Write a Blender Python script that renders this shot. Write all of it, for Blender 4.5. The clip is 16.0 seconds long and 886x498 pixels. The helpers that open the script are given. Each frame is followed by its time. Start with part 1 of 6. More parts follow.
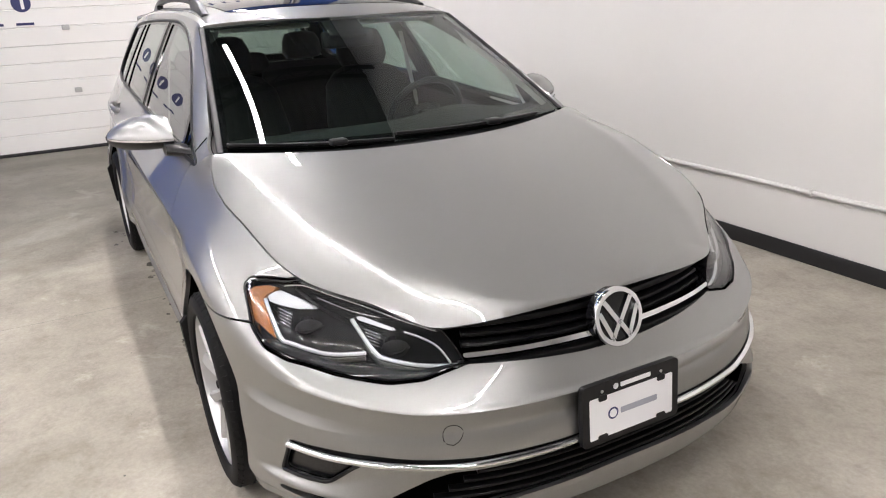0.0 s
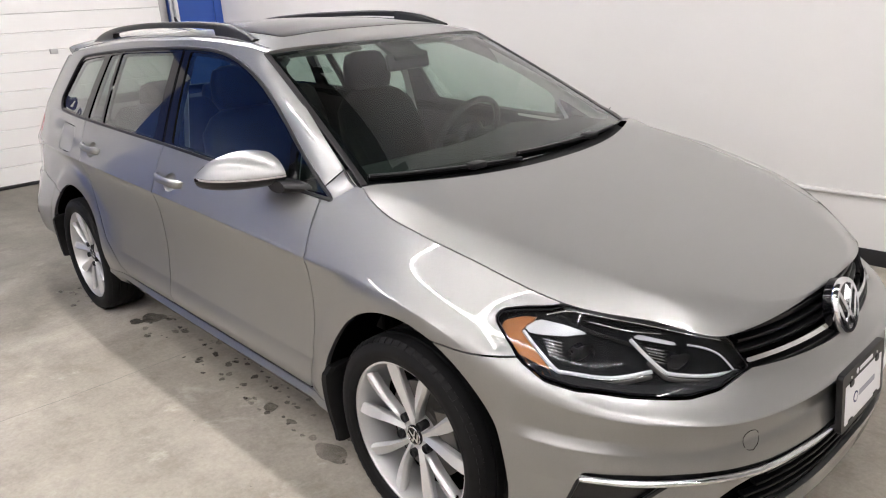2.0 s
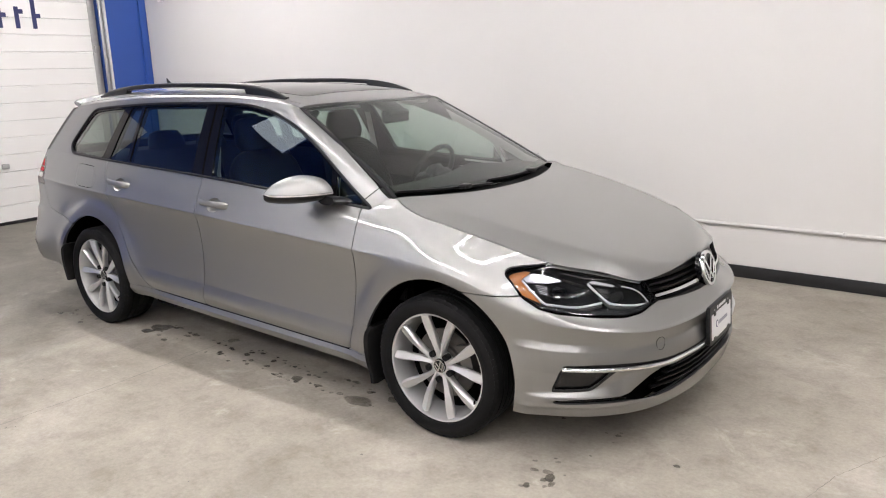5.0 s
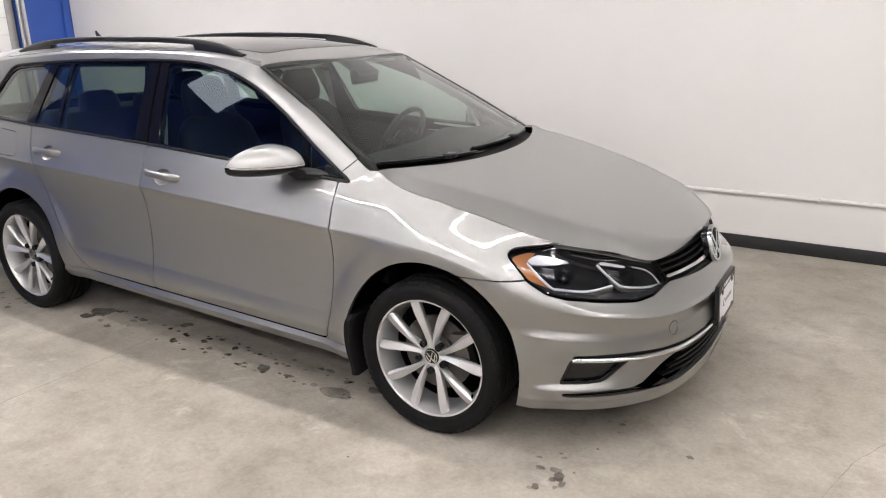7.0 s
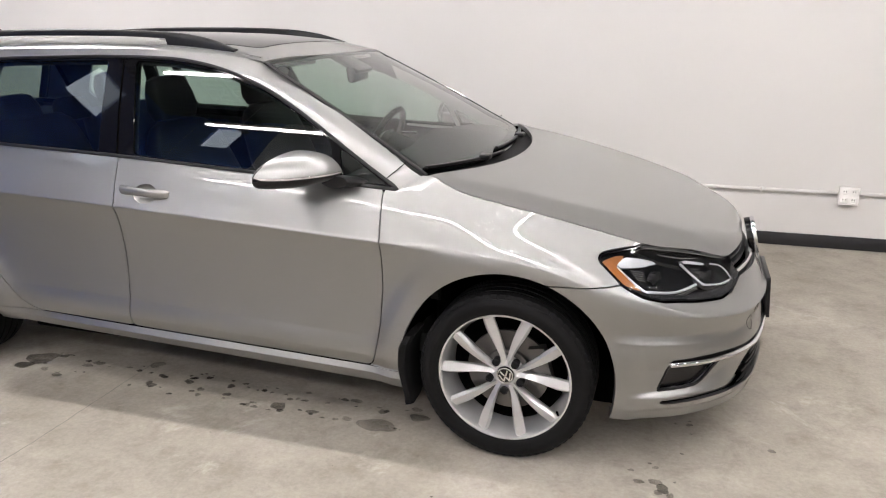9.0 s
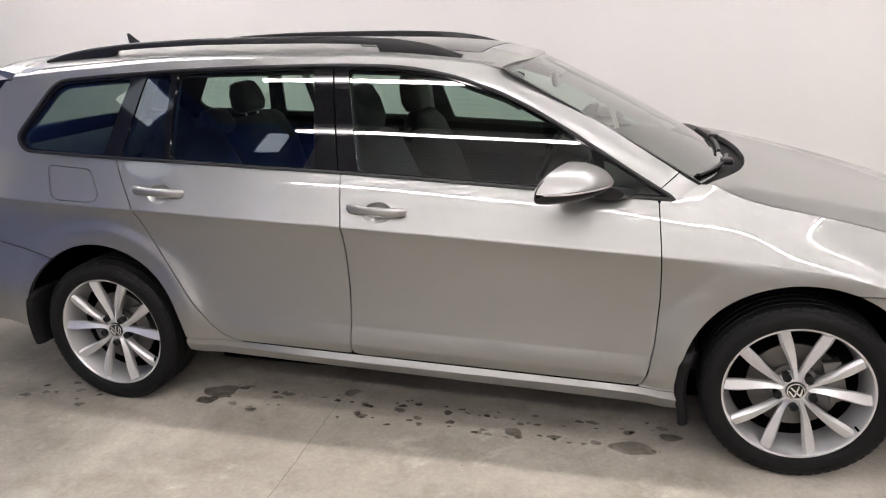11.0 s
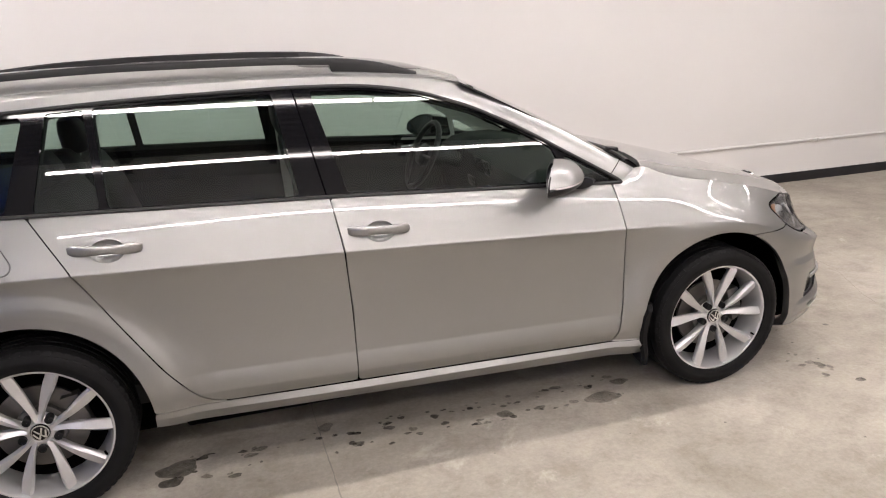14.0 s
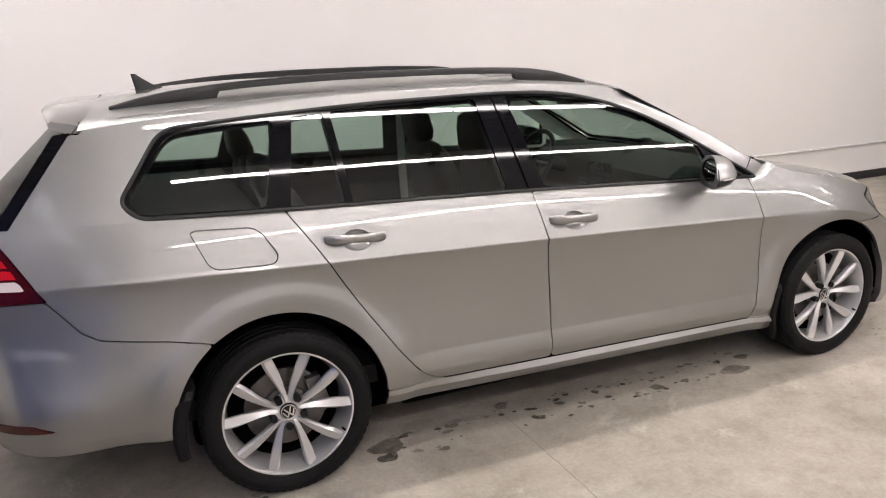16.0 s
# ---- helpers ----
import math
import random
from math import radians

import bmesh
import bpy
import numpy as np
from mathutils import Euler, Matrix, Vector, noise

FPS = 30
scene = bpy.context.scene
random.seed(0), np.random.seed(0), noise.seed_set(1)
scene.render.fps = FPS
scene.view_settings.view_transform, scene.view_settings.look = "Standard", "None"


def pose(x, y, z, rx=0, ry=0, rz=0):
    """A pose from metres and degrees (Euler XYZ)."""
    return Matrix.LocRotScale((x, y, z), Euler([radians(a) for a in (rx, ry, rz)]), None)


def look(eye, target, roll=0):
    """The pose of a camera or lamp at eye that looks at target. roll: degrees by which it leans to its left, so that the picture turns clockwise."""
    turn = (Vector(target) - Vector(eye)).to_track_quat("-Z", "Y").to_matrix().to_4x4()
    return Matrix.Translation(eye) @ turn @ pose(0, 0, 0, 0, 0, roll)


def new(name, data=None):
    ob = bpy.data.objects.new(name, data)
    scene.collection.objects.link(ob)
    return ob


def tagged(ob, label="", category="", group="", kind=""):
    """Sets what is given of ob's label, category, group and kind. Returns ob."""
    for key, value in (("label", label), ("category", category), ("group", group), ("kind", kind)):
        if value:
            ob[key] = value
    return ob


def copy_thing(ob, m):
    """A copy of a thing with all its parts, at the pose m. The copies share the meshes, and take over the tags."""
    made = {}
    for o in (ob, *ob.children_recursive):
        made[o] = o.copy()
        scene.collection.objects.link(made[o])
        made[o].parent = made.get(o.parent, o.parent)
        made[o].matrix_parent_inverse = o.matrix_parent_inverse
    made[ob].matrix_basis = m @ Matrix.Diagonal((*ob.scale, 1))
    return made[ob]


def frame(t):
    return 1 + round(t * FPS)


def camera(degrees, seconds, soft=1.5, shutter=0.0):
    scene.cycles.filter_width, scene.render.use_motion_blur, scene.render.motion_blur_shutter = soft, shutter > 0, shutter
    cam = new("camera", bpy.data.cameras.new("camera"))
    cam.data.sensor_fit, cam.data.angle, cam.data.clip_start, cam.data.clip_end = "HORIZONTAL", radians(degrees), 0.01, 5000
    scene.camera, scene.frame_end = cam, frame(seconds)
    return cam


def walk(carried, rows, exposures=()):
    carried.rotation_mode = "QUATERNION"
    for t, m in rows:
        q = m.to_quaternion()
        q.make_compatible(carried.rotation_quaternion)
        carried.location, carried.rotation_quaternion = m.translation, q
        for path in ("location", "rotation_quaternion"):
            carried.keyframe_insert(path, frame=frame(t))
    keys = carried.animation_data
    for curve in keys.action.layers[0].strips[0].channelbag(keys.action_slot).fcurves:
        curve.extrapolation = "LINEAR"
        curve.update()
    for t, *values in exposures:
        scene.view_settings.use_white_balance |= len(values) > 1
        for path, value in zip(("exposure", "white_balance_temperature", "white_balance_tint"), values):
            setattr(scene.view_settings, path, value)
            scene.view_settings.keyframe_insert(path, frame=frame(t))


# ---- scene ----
cam = camera(62.5, 16.0, 1.1)
PATH = [
    (0, (2.099, -1.149, 1.434), (0.427, -0.277, 0.768), -2.6),
    (0.5, (1.921, -1.332, 1.466), (0.3, -0.378, 0.786), -3.2),
    (1, (1.695, -1.463, 1.435), (0.136, -0.409, 0.759), -3.4),
    (1.5, (1.483, -1.684, 1.468), (0.003, -0.513, 0.808), -3.5),
    (2, (1.414, -1.987, 1.472), (0.018, -0.704, 0.836), -3.5),
    (2.5, (1.467, -2.266, 1.489), (0.158, -0.876, 0.892), -3.3),
    (3, (1.608, -2.509, 1.494), (0.346, -1.064, 0.933), -3.2),
    (3.5, (1.706, -2.717, 1.521), (0.491, -1.216, 0.997), -2.7),
    (4, (1.749, -3.023, 1.519), (0.562, -1.492, 1.023), -2.2),
    (4.2, (1.748, -3.101, 1.504), (0.569, -1.557, 1.028), -1.8),
    (6.5, (1.489, -3.026, 1.524), (0.412, -1.425, 0.997), -1.2),
    (7, (1.35, -2.963, 1.517), (0.357, -1.332, 0.92), -0.9),
    (7.5, (1.153, -3.002, 1.485), (0.263, -1.314, 0.884), -0.4),
    (8, (0.952, -3.06, 1.484), (0.17, -1.323, 0.876), -0.1),
    (8.2, (0.886, -3.068, 1.475), (0.145, -1.311, 0.872), -0.3),
    (10.3, (-0.178, -3.197, 1.485), (-0.653, -1.349, 0.888), -0.6),
    (10.5, (-0.265, -3.222, 1.492), (-0.736, -1.373, 0.891), -0.8),
    (11, (-0.555, -3.214, 1.515), (-1.049, -1.371, 0.912), -1.8),
    (11.5, (-0.83, -3.219, 1.518), (-1.294, -1.368, 0.918), -2.2),
    (12, (-1.072, -3.275, 1.519), (-1.472, -1.411, 0.915), -2.9),
    (12.5, (-1.332, -3.332, 1.53), (-1.57, -1.44, 0.928), -2.8),
    (13, (-1.514, -3.333, 1.503), (-1.473, -1.426, 0.904), -2.5),
    (13.5, (-1.741, -3.269, 1.539), (-1.31, -1.417, 0.92), -2.2),
    (14, (-1.942, -3.295, 1.558), (-1.392, -1.465, 0.967), -2.4),
    (14.5, (-2.224, -3.351, 1.549), (-1.617, -1.533, 0.979), -2.6),
    (15, (-2.469, -3.389, 1.552), (-1.837, -1.572, 1.004), -2.6),
    (15.5, (-2.736, -3.32, 1.508), (-2.066, -1.513, 0.975), -2.6),
    (16, (-3.007, -3.247, 1.542), (-2.269, -1.466, 1.011), -2.3),
]
walk(cam, [(t, look(*p)) for t, *p in PATH],
     [(0.0, 0.10, 6500, 10), (4.2, 0.0, 6500, 10), (8.0, 0.0, 6550, 10), (11.0, 0.04, 6600, 11), (12.3, 0.08, 6800, 14), (14.5, -0.02, 6800, 14), (16.0, -0.02, 6800, 14)])

# ---- light ----
LAMP, LAMP_SOUTH, LAMP_MAIN = 60.0, 90.0, 122.0
LONG = (-1.98, 0.48, 2.94)
WEST = (-4.24, -1.78, 0.68, 3.14)
FULL = (-3.92, -0.98, 1.48, 3.94)
LAMP_ROWS = ((-2.83, LONG), (-1.92, LONG))
# unseen row that brightens the car's side; its lamp at -4.24 is added
SOUTH_ROWS = ((-4.85, WEST),)
# lamps at -3.92 and -4.60 are added unseen to brighten the west wall
MAIN_ROWS = ((-0.36, FULL), (0.60, (-4.60,)))

# ---- world and lights ----
world = bpy.data.worlds.new("hall_air")
scene.world = world
world.use_nodes = True
world.node_tree.nodes["Background"].inputs[0].default_value = (0.9, 0.93, 1.0, 1)
world.node_tree.nodes["Background"].inputs[1].default_value = 0.02


# ---- materials ----
def nodes_of(name):
    m = bpy.data.materials.new(name)
    m.use_nodes = True
    nt = m.node_tree
    return m, nt, nt.nodes["Principled BSDF"]


def simple(name, col, rough=0.5, metal=0.0, coat=0.0, spec=0.5, vary=0.0, scale=60.0, bump=0.0):
    m, nt, b = nodes_of(name)
    b.inputs["Base Color"].default_value = (*col, 1)
    b.inputs["Roughness"].default_value = rough
    b.inputs["Metallic"].default_value = metal
    b.inputs["Coat Weight"].default_value = coat
    b.inputs["Coat Roughness"].default_value = 0.03
    b.inputs["Specular IOR Level"].default_value = spec
    if vary or bump:
        tc = nt.nodes.new("ShaderNodeTexCoord")
        n = nt.nodes.new("ShaderNodeTexNoise")
        n.inputs["Scale"].default_value = scale
        n.inputs["Detail"].default_value = 6
        nt.links.new(tc.outputs["Object"], n.inputs["Vector"])
        if vary:
            mix = nt.nodes.new("ShaderNodeMix")
            mix.data_type = "RGBA"
            mix.inputs["A"].default_value = (*[c * (1 - vary) for c in col], 1)
            mix.inputs["B"].default_value = (*[min(1, c * (1 + vary)) for c in col], 1)
            nt.links.new(n.outputs["Fac"], mix.inputs["Factor"])
            nt.links.new(mix.outputs["Result"], b.inputs["Base Color"])
        if bump:
            bp = nt.nodes.new("ShaderNodeBump")
            bp.inputs["Strength"].default_value = bump
            bp.inputs["Distance"].default_value = 0.002
            nt.links.new(n.outputs["Fac"], bp.inputs["Height"])
            nt.links.new(bp.outputs["Normal"], b.inputs["Normal"])
    return m


def paint_material():
    m, nt, b = nodes_of("silver_metallic_paint")
    tc = nt.nodes.new("ShaderNodeTexCoord")
    vor = nt.nodes.new("ShaderNodeTexVoronoi")
    vor.inputs["Scale"].default_value = 1400
    nt.links.new(tc.outputs["Object"], vor.inputs["Vector"])
    mix = nt.nodes.new("ShaderNodeMix")
    mix.data_type = "RGBA"
    mix.inputs["A"].default_value = (0.25, 0.249, 0.246, 1)
    mix.inputs["B"].default_value = (0.33, 0.329, 0.325, 1)
    nt.links.new(vor.outputs["Color"], mix.inputs["Factor"])
    nt.links.new(mix.outputs["Result"], b.inputs["Base Color"])
    b.inputs["Metallic"].default_value = 0.90
    b.inputs["Roughness"].default_value = 0.39
    b.inputs["Coat Weight"].default_value = 1.0
    b.inputs["Coat Roughness"].default_value = 0.015
    b.inputs["Coat IOR"].default_value = 1.5
    return m


def glass_material(name, tint, gloss=1.0, base=0.085):
    m, nt, b = nodes_of(name)
    nt.nodes.remove(b)
    out = nt.nodes["Material Output"]
    tr = nt.nodes.new("ShaderNodeBsdfTransparent")
    tr.inputs[0].default_value = (*tint, 1)
    gl = nt.nodes.new("ShaderNodeBsdfGlossy")
    gl.inputs["Roughness"].default_value = 0.005
    gl.inputs["Color"].default_value = (gloss, gloss, gloss, 1)
    lw = nt.nodes.new("ShaderNodeLayerWeight")
    lw.inputs["Blend"].default_value = 0.5
    pw = nt.nodes.new("ShaderNodeMath")
    pw.operation = "POWER"
    pw.inputs[1].default_value = 4.0
    fr = nt.nodes.new("ShaderNodeMath")
    fr.operation, fr.use_clamp = "MULTIPLY_ADD", True
    fr.inputs[1].default_value, fr.inputs[2].default_value = 0.88, base
    nt.links.new(lw.outputs["Facing"], pw.inputs[0])
    nt.links.new(pw.outputs[0], fr.inputs[0])
    mx = nt.nodes.new("ShaderNodeMixShader")
    nt.links.new(fr.outputs[0], mx.inputs[0])
    nt.links.new(tr.outputs[0], mx.inputs[1])
    nt.links.new(gl.outputs[0], mx.inputs[2])
    nt.links.new(mx.outputs[0], out.inputs[0])
    return m


def emitter(name, col, strength):
    m, nt, b = nodes_of(name)
    b.inputs["Base Color"].default_value = (0.9, 0.9, 0.9, 1)
    b.inputs["Emission Color"].default_value = (*col, 1)
    b.inputs["Emission Strength"].default_value = strength
    return m


def concrete_material():
    m, nt, b = nodes_of("polished_concrete")
    tc = nt.nodes.new("ShaderNodeTexCoord")

    def noise_node(scale, detail, rough, dist=0.0):
        n = nt.nodes.new("ShaderNodeTexNoise")
        n.inputs["Scale"].default_value, n.inputs["Detail"].default_value = scale, detail
        n.inputs["Roughness"].default_value, n.inputs["Distortion"].default_value = rough, dist
        nt.links.new(tc.outputs["Object"], n.inputs["Vector"])
        return n

    def ramp(src, stops):
        r = nt.nodes.new("ShaderNodeValToRGB")
        while len(r.color_ramp.elements) < len(stops):
            r.color_ramp.elements.new(0.5)
        for e, (p, c) in zip(r.color_ramp.elements, stops):
            e.position, e.color = p, (*c, 1)
        nt.links.new(src, r.inputs[0])
        return r

    def blend(mode, fac, a, bb):
        x = nt.nodes.new("ShaderNodeMix")
        x.data_type, x.blend_type = "RGBA", mode
        x.inputs["Factor"].default_value = fac
        nt.links.new(a, x.inputs["A"])
        nt.links.new(bb, x.inputs["B"])
        return x
    big = noise_node(0.9, 8, 0.66, 0.35)
    base = ramp(big.outputs["Fac"], [(0.34, (0.292, 0.266, 0.228)), (0.5, (0.364, 0.335, 0.291)), (0.66, (0.451, 0.419, 0.369))])
    mid = noise_node(6.0, 12, 0.72, 0.25)
    midr = ramp(mid.outputs["Fac"], [(0.32, (0.74, 0.73, 0.70)), (0.5, (1, 1, 1)), (0.72, (1.14, 1.135, 1.12))])
    c1 = blend("MULTIPLY", 0.85, base.outputs[0], midr.outputs[0])
    fine = noise_node(55.0, 8, 0.75)
    finer = ramp(fine.outputs["Fac"], [(0.3, (0.82, 0.812, 0.80)), (0.7, (1.12, 1.12, 1.115))])
    c2 = blend("MULTIPLY", 0.85, c1.outputs["Result"], finer.outputs[0])
    spots = noise_node(2.6, 9, 0.72, 0.5)
    spotr = ramp(spots.outputs["Fac"], [(0.60, (0, 0, 0)), (0.67, (0.15, 0.148, 0.138))])
    c3 = blend("ADD", 0.6, c2.outputs["Result"], spotr.outputs[0])
    pits = noise_node(9.0, 3, 0.5, 0.2)
    pitr = ramp(pits.outputs["Fac"], [(0.22, (0.45, 0.42, 0.38)), (0.27, (1, 1, 1))])
    c4 = blend("MULTIPLY", 0.7, c3.outputs["Result"], pitr.outputs[0])
    # darker concrete towards the overhead door, with a ragged edge
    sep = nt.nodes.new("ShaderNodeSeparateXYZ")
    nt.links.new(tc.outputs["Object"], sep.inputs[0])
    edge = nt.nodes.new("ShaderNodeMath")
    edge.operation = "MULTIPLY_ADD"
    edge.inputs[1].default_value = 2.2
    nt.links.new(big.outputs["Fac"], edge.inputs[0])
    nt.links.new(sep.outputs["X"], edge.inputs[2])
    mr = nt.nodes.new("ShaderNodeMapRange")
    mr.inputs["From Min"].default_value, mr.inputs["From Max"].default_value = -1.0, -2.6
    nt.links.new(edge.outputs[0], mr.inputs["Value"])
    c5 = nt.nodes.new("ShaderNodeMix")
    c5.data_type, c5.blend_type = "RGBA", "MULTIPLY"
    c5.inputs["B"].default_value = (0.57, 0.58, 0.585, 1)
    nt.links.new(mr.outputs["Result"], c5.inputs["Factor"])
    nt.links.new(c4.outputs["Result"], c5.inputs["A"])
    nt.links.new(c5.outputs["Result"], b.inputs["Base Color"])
    rr = ramp(mid.outputs["Fac"], [(0.3, (0.55, 0.55, 0.55)), (0.7, (0.75, 0.75, 0.75))])
    nt.links.new(rr.outputs[0], b.inputs["Roughness"])
    b.inputs["Specular IOR Level"].default_value = 0.14
    bp = nt.nodes.new("ShaderNodeBump")
    bp.inputs["Strength"].default_value, bp.inputs["Distance"].default_value = 0.08, 0.002
    nt.links.new(mid.outputs["Fac"], bp.inputs["Height"])
    nt.links.new(bp.outputs["Normal"], b.inputs["Normal"])
    return m


PAINT = paint_material()
DARKGLASS = glass_material("rear_screen_glass", (0.36, 0.42, 0.39), 0.4)
GLASS = glass_material("green_tinted_glass", (0.60, 0.715, 0.655))
LENS = glass_material("clear_lens", (0.9, 0.92, 0.94), 0.75, 0.03)
BLACK = simple("satin_black_plastic", (0.008, 0.008, 0.009), 0.34, spec=0.3)
GLOSSBLACK = simple("gloss_black", (0.005, 0.005, 0.006), 0.05, coat=0.0, spec=0.35)
MATTBLACK = simple("matt_black_textured", (0.010, 0.010, 0.011), 0.7, spec=0.25, bump=0.4, scale=300)
# near-black without gloss: the shade of gaps, arches and underside is in this colour
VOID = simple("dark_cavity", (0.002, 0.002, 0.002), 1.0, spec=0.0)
CHROME = simple("chrome", (0.82, 0.83, 0.85), 0.06, 1.0)
ALLOY = simple("silver_alloy", (0.60, 0.60, 0.605), 0.34, 0.6, coat=0.5, vary=0.05, scale=30)
STEEL = simple("brake_steel", (0.14, 0.135, 0.13), 0.4, 0.9, vary=0.25, scale=12)
RUBBER = simple("tyre_rubber", (0.0065, 0.0065, 0.007), 0.62, spec=0.15, vary=0.3, scale=25, bump=0.25)
AMBER = simple("amber_reflector", (0.31, 0.095, 0.005), 0.3, coat=0.3)
REDLENS = simple("red_lamp_lens", (0.42, 0.008, 0.014), 0.15, coat=0.3, spec=0.3)
DARKRED = simple("dark_red_lamp_housing", (0.045, 0.002, 0.004), 0.12, coat=0.4, spec=0.4)
WHITELENS = simple("white_lamp_lens", (0.55, 0.50, 0.50), 0.12, coat=1.0)
LEDWHITE = simple("light_guide_white", (0.85, 0.86, 0.88), 0.12, 0.3, coat=1.0)
SLAT = simple("black_grille_plastic", (0.004, 0.004, 0.0045), 0.28, spec=0.16)
SMOKE = simple("smoked_lamp_insert", (0.006, 0.006, 0.007), 0.25, 0.0)
BOWL = simple("lamp_bowl", (0.0045, 0.0045, 0.005), 0.35, spec=0.12)
PLATEWHITE = simple("plate_white", (0.82, 0.82, 0.84), 0.35)
INK = simple("navy_ink", (0.03, 0.035, 0.13), 0.5)
GREYINK = simple("grey_ink", (0.35, 0.36, 0.42), 0.5)
CLOTH = simple("black_seat_leather", (0.008, 0.008, 0.009), 0.6, spec=0.25, vary=0.25, scale=40, bump=0.3)
DASH = simple("dark_grey_dash", (0.014, 0.0143, 0.015), 0.7, spec=0.25, vary=0.15, scale=200, bump=0.3)
HEADLINER = simple("light_grey_headliner", (0.55, 0.54, 0.52), 0.9, vary=0.06, scale=120)
WALL = simple("white_painted_drywall", (0.63, 0.617, 0.604), 0.62, vary=0.025, scale=1.5, bump=0.05)
DOORWHITE = simple("white_steel_door_panel", (0.86, 0.85, 0.835), 0.42, vary=0.03, scale=3.0, bump=0.05)
BLUE = simple("royal_blue_paint", (0.027, 0.085, 0.36), 0.4, vary=0.08, scale=2.0)
BASE = simple("black_vinyl_base", (0.012, 0.012, 0.014), 0.45, vary=0.2, scale=8)
CEIL = simple("dark_steel_deck", (0.11, 0.11, 0.112), 0.7, vary=0.3, scale=4)
STEELBLACK = simple("black_joist_paint", (0.012, 0.012, 0.013), 0.6, vary=0.3, scale=4)
MIRROR = simple("mirror_glass", (0.05, 0.052, 0.056), 0.04, 1.0)
GALV = simple("galvanised_steel", (0.5, 0.5, 0.5), 0.4, 0.8, vary=0.15, scale=20)


def stain_material():
    """Thin damp film: the concrete shows through it unevenly."""
    m, nt, b = nodes_of("damp_oil_stain")
    b.inputs["Base Color"].default_value = (0.045, 0.04, 0.032, 1)
    b.inputs["Roughness"].default_value = 0.3
    tr = nt.nodes.new("ShaderNodeBsdfTransparent")
    mx = nt.nodes.new("ShaderNodeMixShader")
    geo = nt.nodes.new("ShaderNodeNewGeometry")
    tc = nt.nodes.new("ShaderNodeTexCoord")
    n = nt.nodes.new("ShaderNodeTexNoise")
    n.inputs["Scale"].default_value, n.inputs["Detail"].default_value = 22.0, 5.0
    nt.links.new(tc.outputs["Object"], n.inputs["Vector"])
    a = nt.nodes.new("ShaderNodeMath")
    a.operation, a.use_clamp = "MULTIPLY_ADD", True
    a.inputs[1].default_value, a.inputs[2].default_value = 0.7, 0.10
    nt.links.new(n.outputs["Fac"], a.inputs[0])
    c = nt.nodes.new("ShaderNodeMath")
    c.operation = "MULTIPLY"
    d = nt.nodes.new("ShaderNodeMath")
    d.operation = "MULTIPLY_ADD"
    d.inputs[1].default_value, d.inputs[2].default_value = 0.7, 0.65
    nt.links.new(geo.outputs["Random Per Island"], d.inputs[0])
    nt.links.new(a.outputs[0], c.inputs[0])
    nt.links.new(d.outputs[0], c.inputs[1])
    nt.links.new(c.outputs[0], mx.inputs[0])
    nt.links.new(tr.outputs[0], mx.inputs[1])
    nt.links.new(b.outputs[0], mx.inputs[2])
    nt.links.new(mx.outputs[0], nt.nodes["Material Output"].inputs[0])
    return m


STAIN = stain_material()
CRACK = simple("concrete_joint", (0.22, 0.205, 0.18), 0.8, vary=0.3, scale=40)
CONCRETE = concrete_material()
TUBE = emitter("lamp_diffuser", (1.0, 0.955, 0.95), LAMP)
# stronger emission for the unseen south row, to brighten the car's side
TUBE_SOUTH = emitter("south_lamp_diffuser", (1.0, 0.955, 0.95), LAMP_SOUTH)
TUBE_MAIN = emitter("bright_lamp_diffuser", (1.0, 0.955, 0.95), LAMP_MAIN)
SKYPANE = emitter("daylit_pane", (0.75, 0.86, 1.0), 2.2)


# ---- mesh helpers ----
def link(name, me, mat, parent=None, label=""):
    me.materials.append(mat)
    ob = new(name, me)
    if parent is not None:
        ob.parent = parent
    return tagged(ob, label)


def part(name, bm, mat, parent=None, label="", smooth=True):
    me = bpy.data.meshes.new(name)
    bmesh.ops.recalc_face_normals(bm, faces=bm.faces)
    bm.to_mesh(me)
    bm.free()
    if smooth:
        me.shade_smooth()
        me.set_sharp_from_angle(angle=radians(38))
    return link(name, me, mat, parent, label)


def raw(name, V, F, mat, parent=None, label="", N=None, flat_from=None, smooth=True):
    me = bpy.data.meshes.new(name)
    me.from_pydata([tuple(v) for v in V], [], [tuple(int(i) for i in f) for f in F])
    if smooth:
        me.shade_smooth()
    if N is not None:
        k = len(F) if flat_from is None else flat_from
        ns = []
        for p in me.polygons:
            fn = p.normal.copy()
            for i in p.vertices:
                ns.append(tuple(N[i]) if p.index < k else tuple(fn))
        me.normals_split_custom_set(ns)
    elif smooth:
        me.set_sharp_from_angle(angle=radians(38))
    return link(name, me, mat, parent, label)


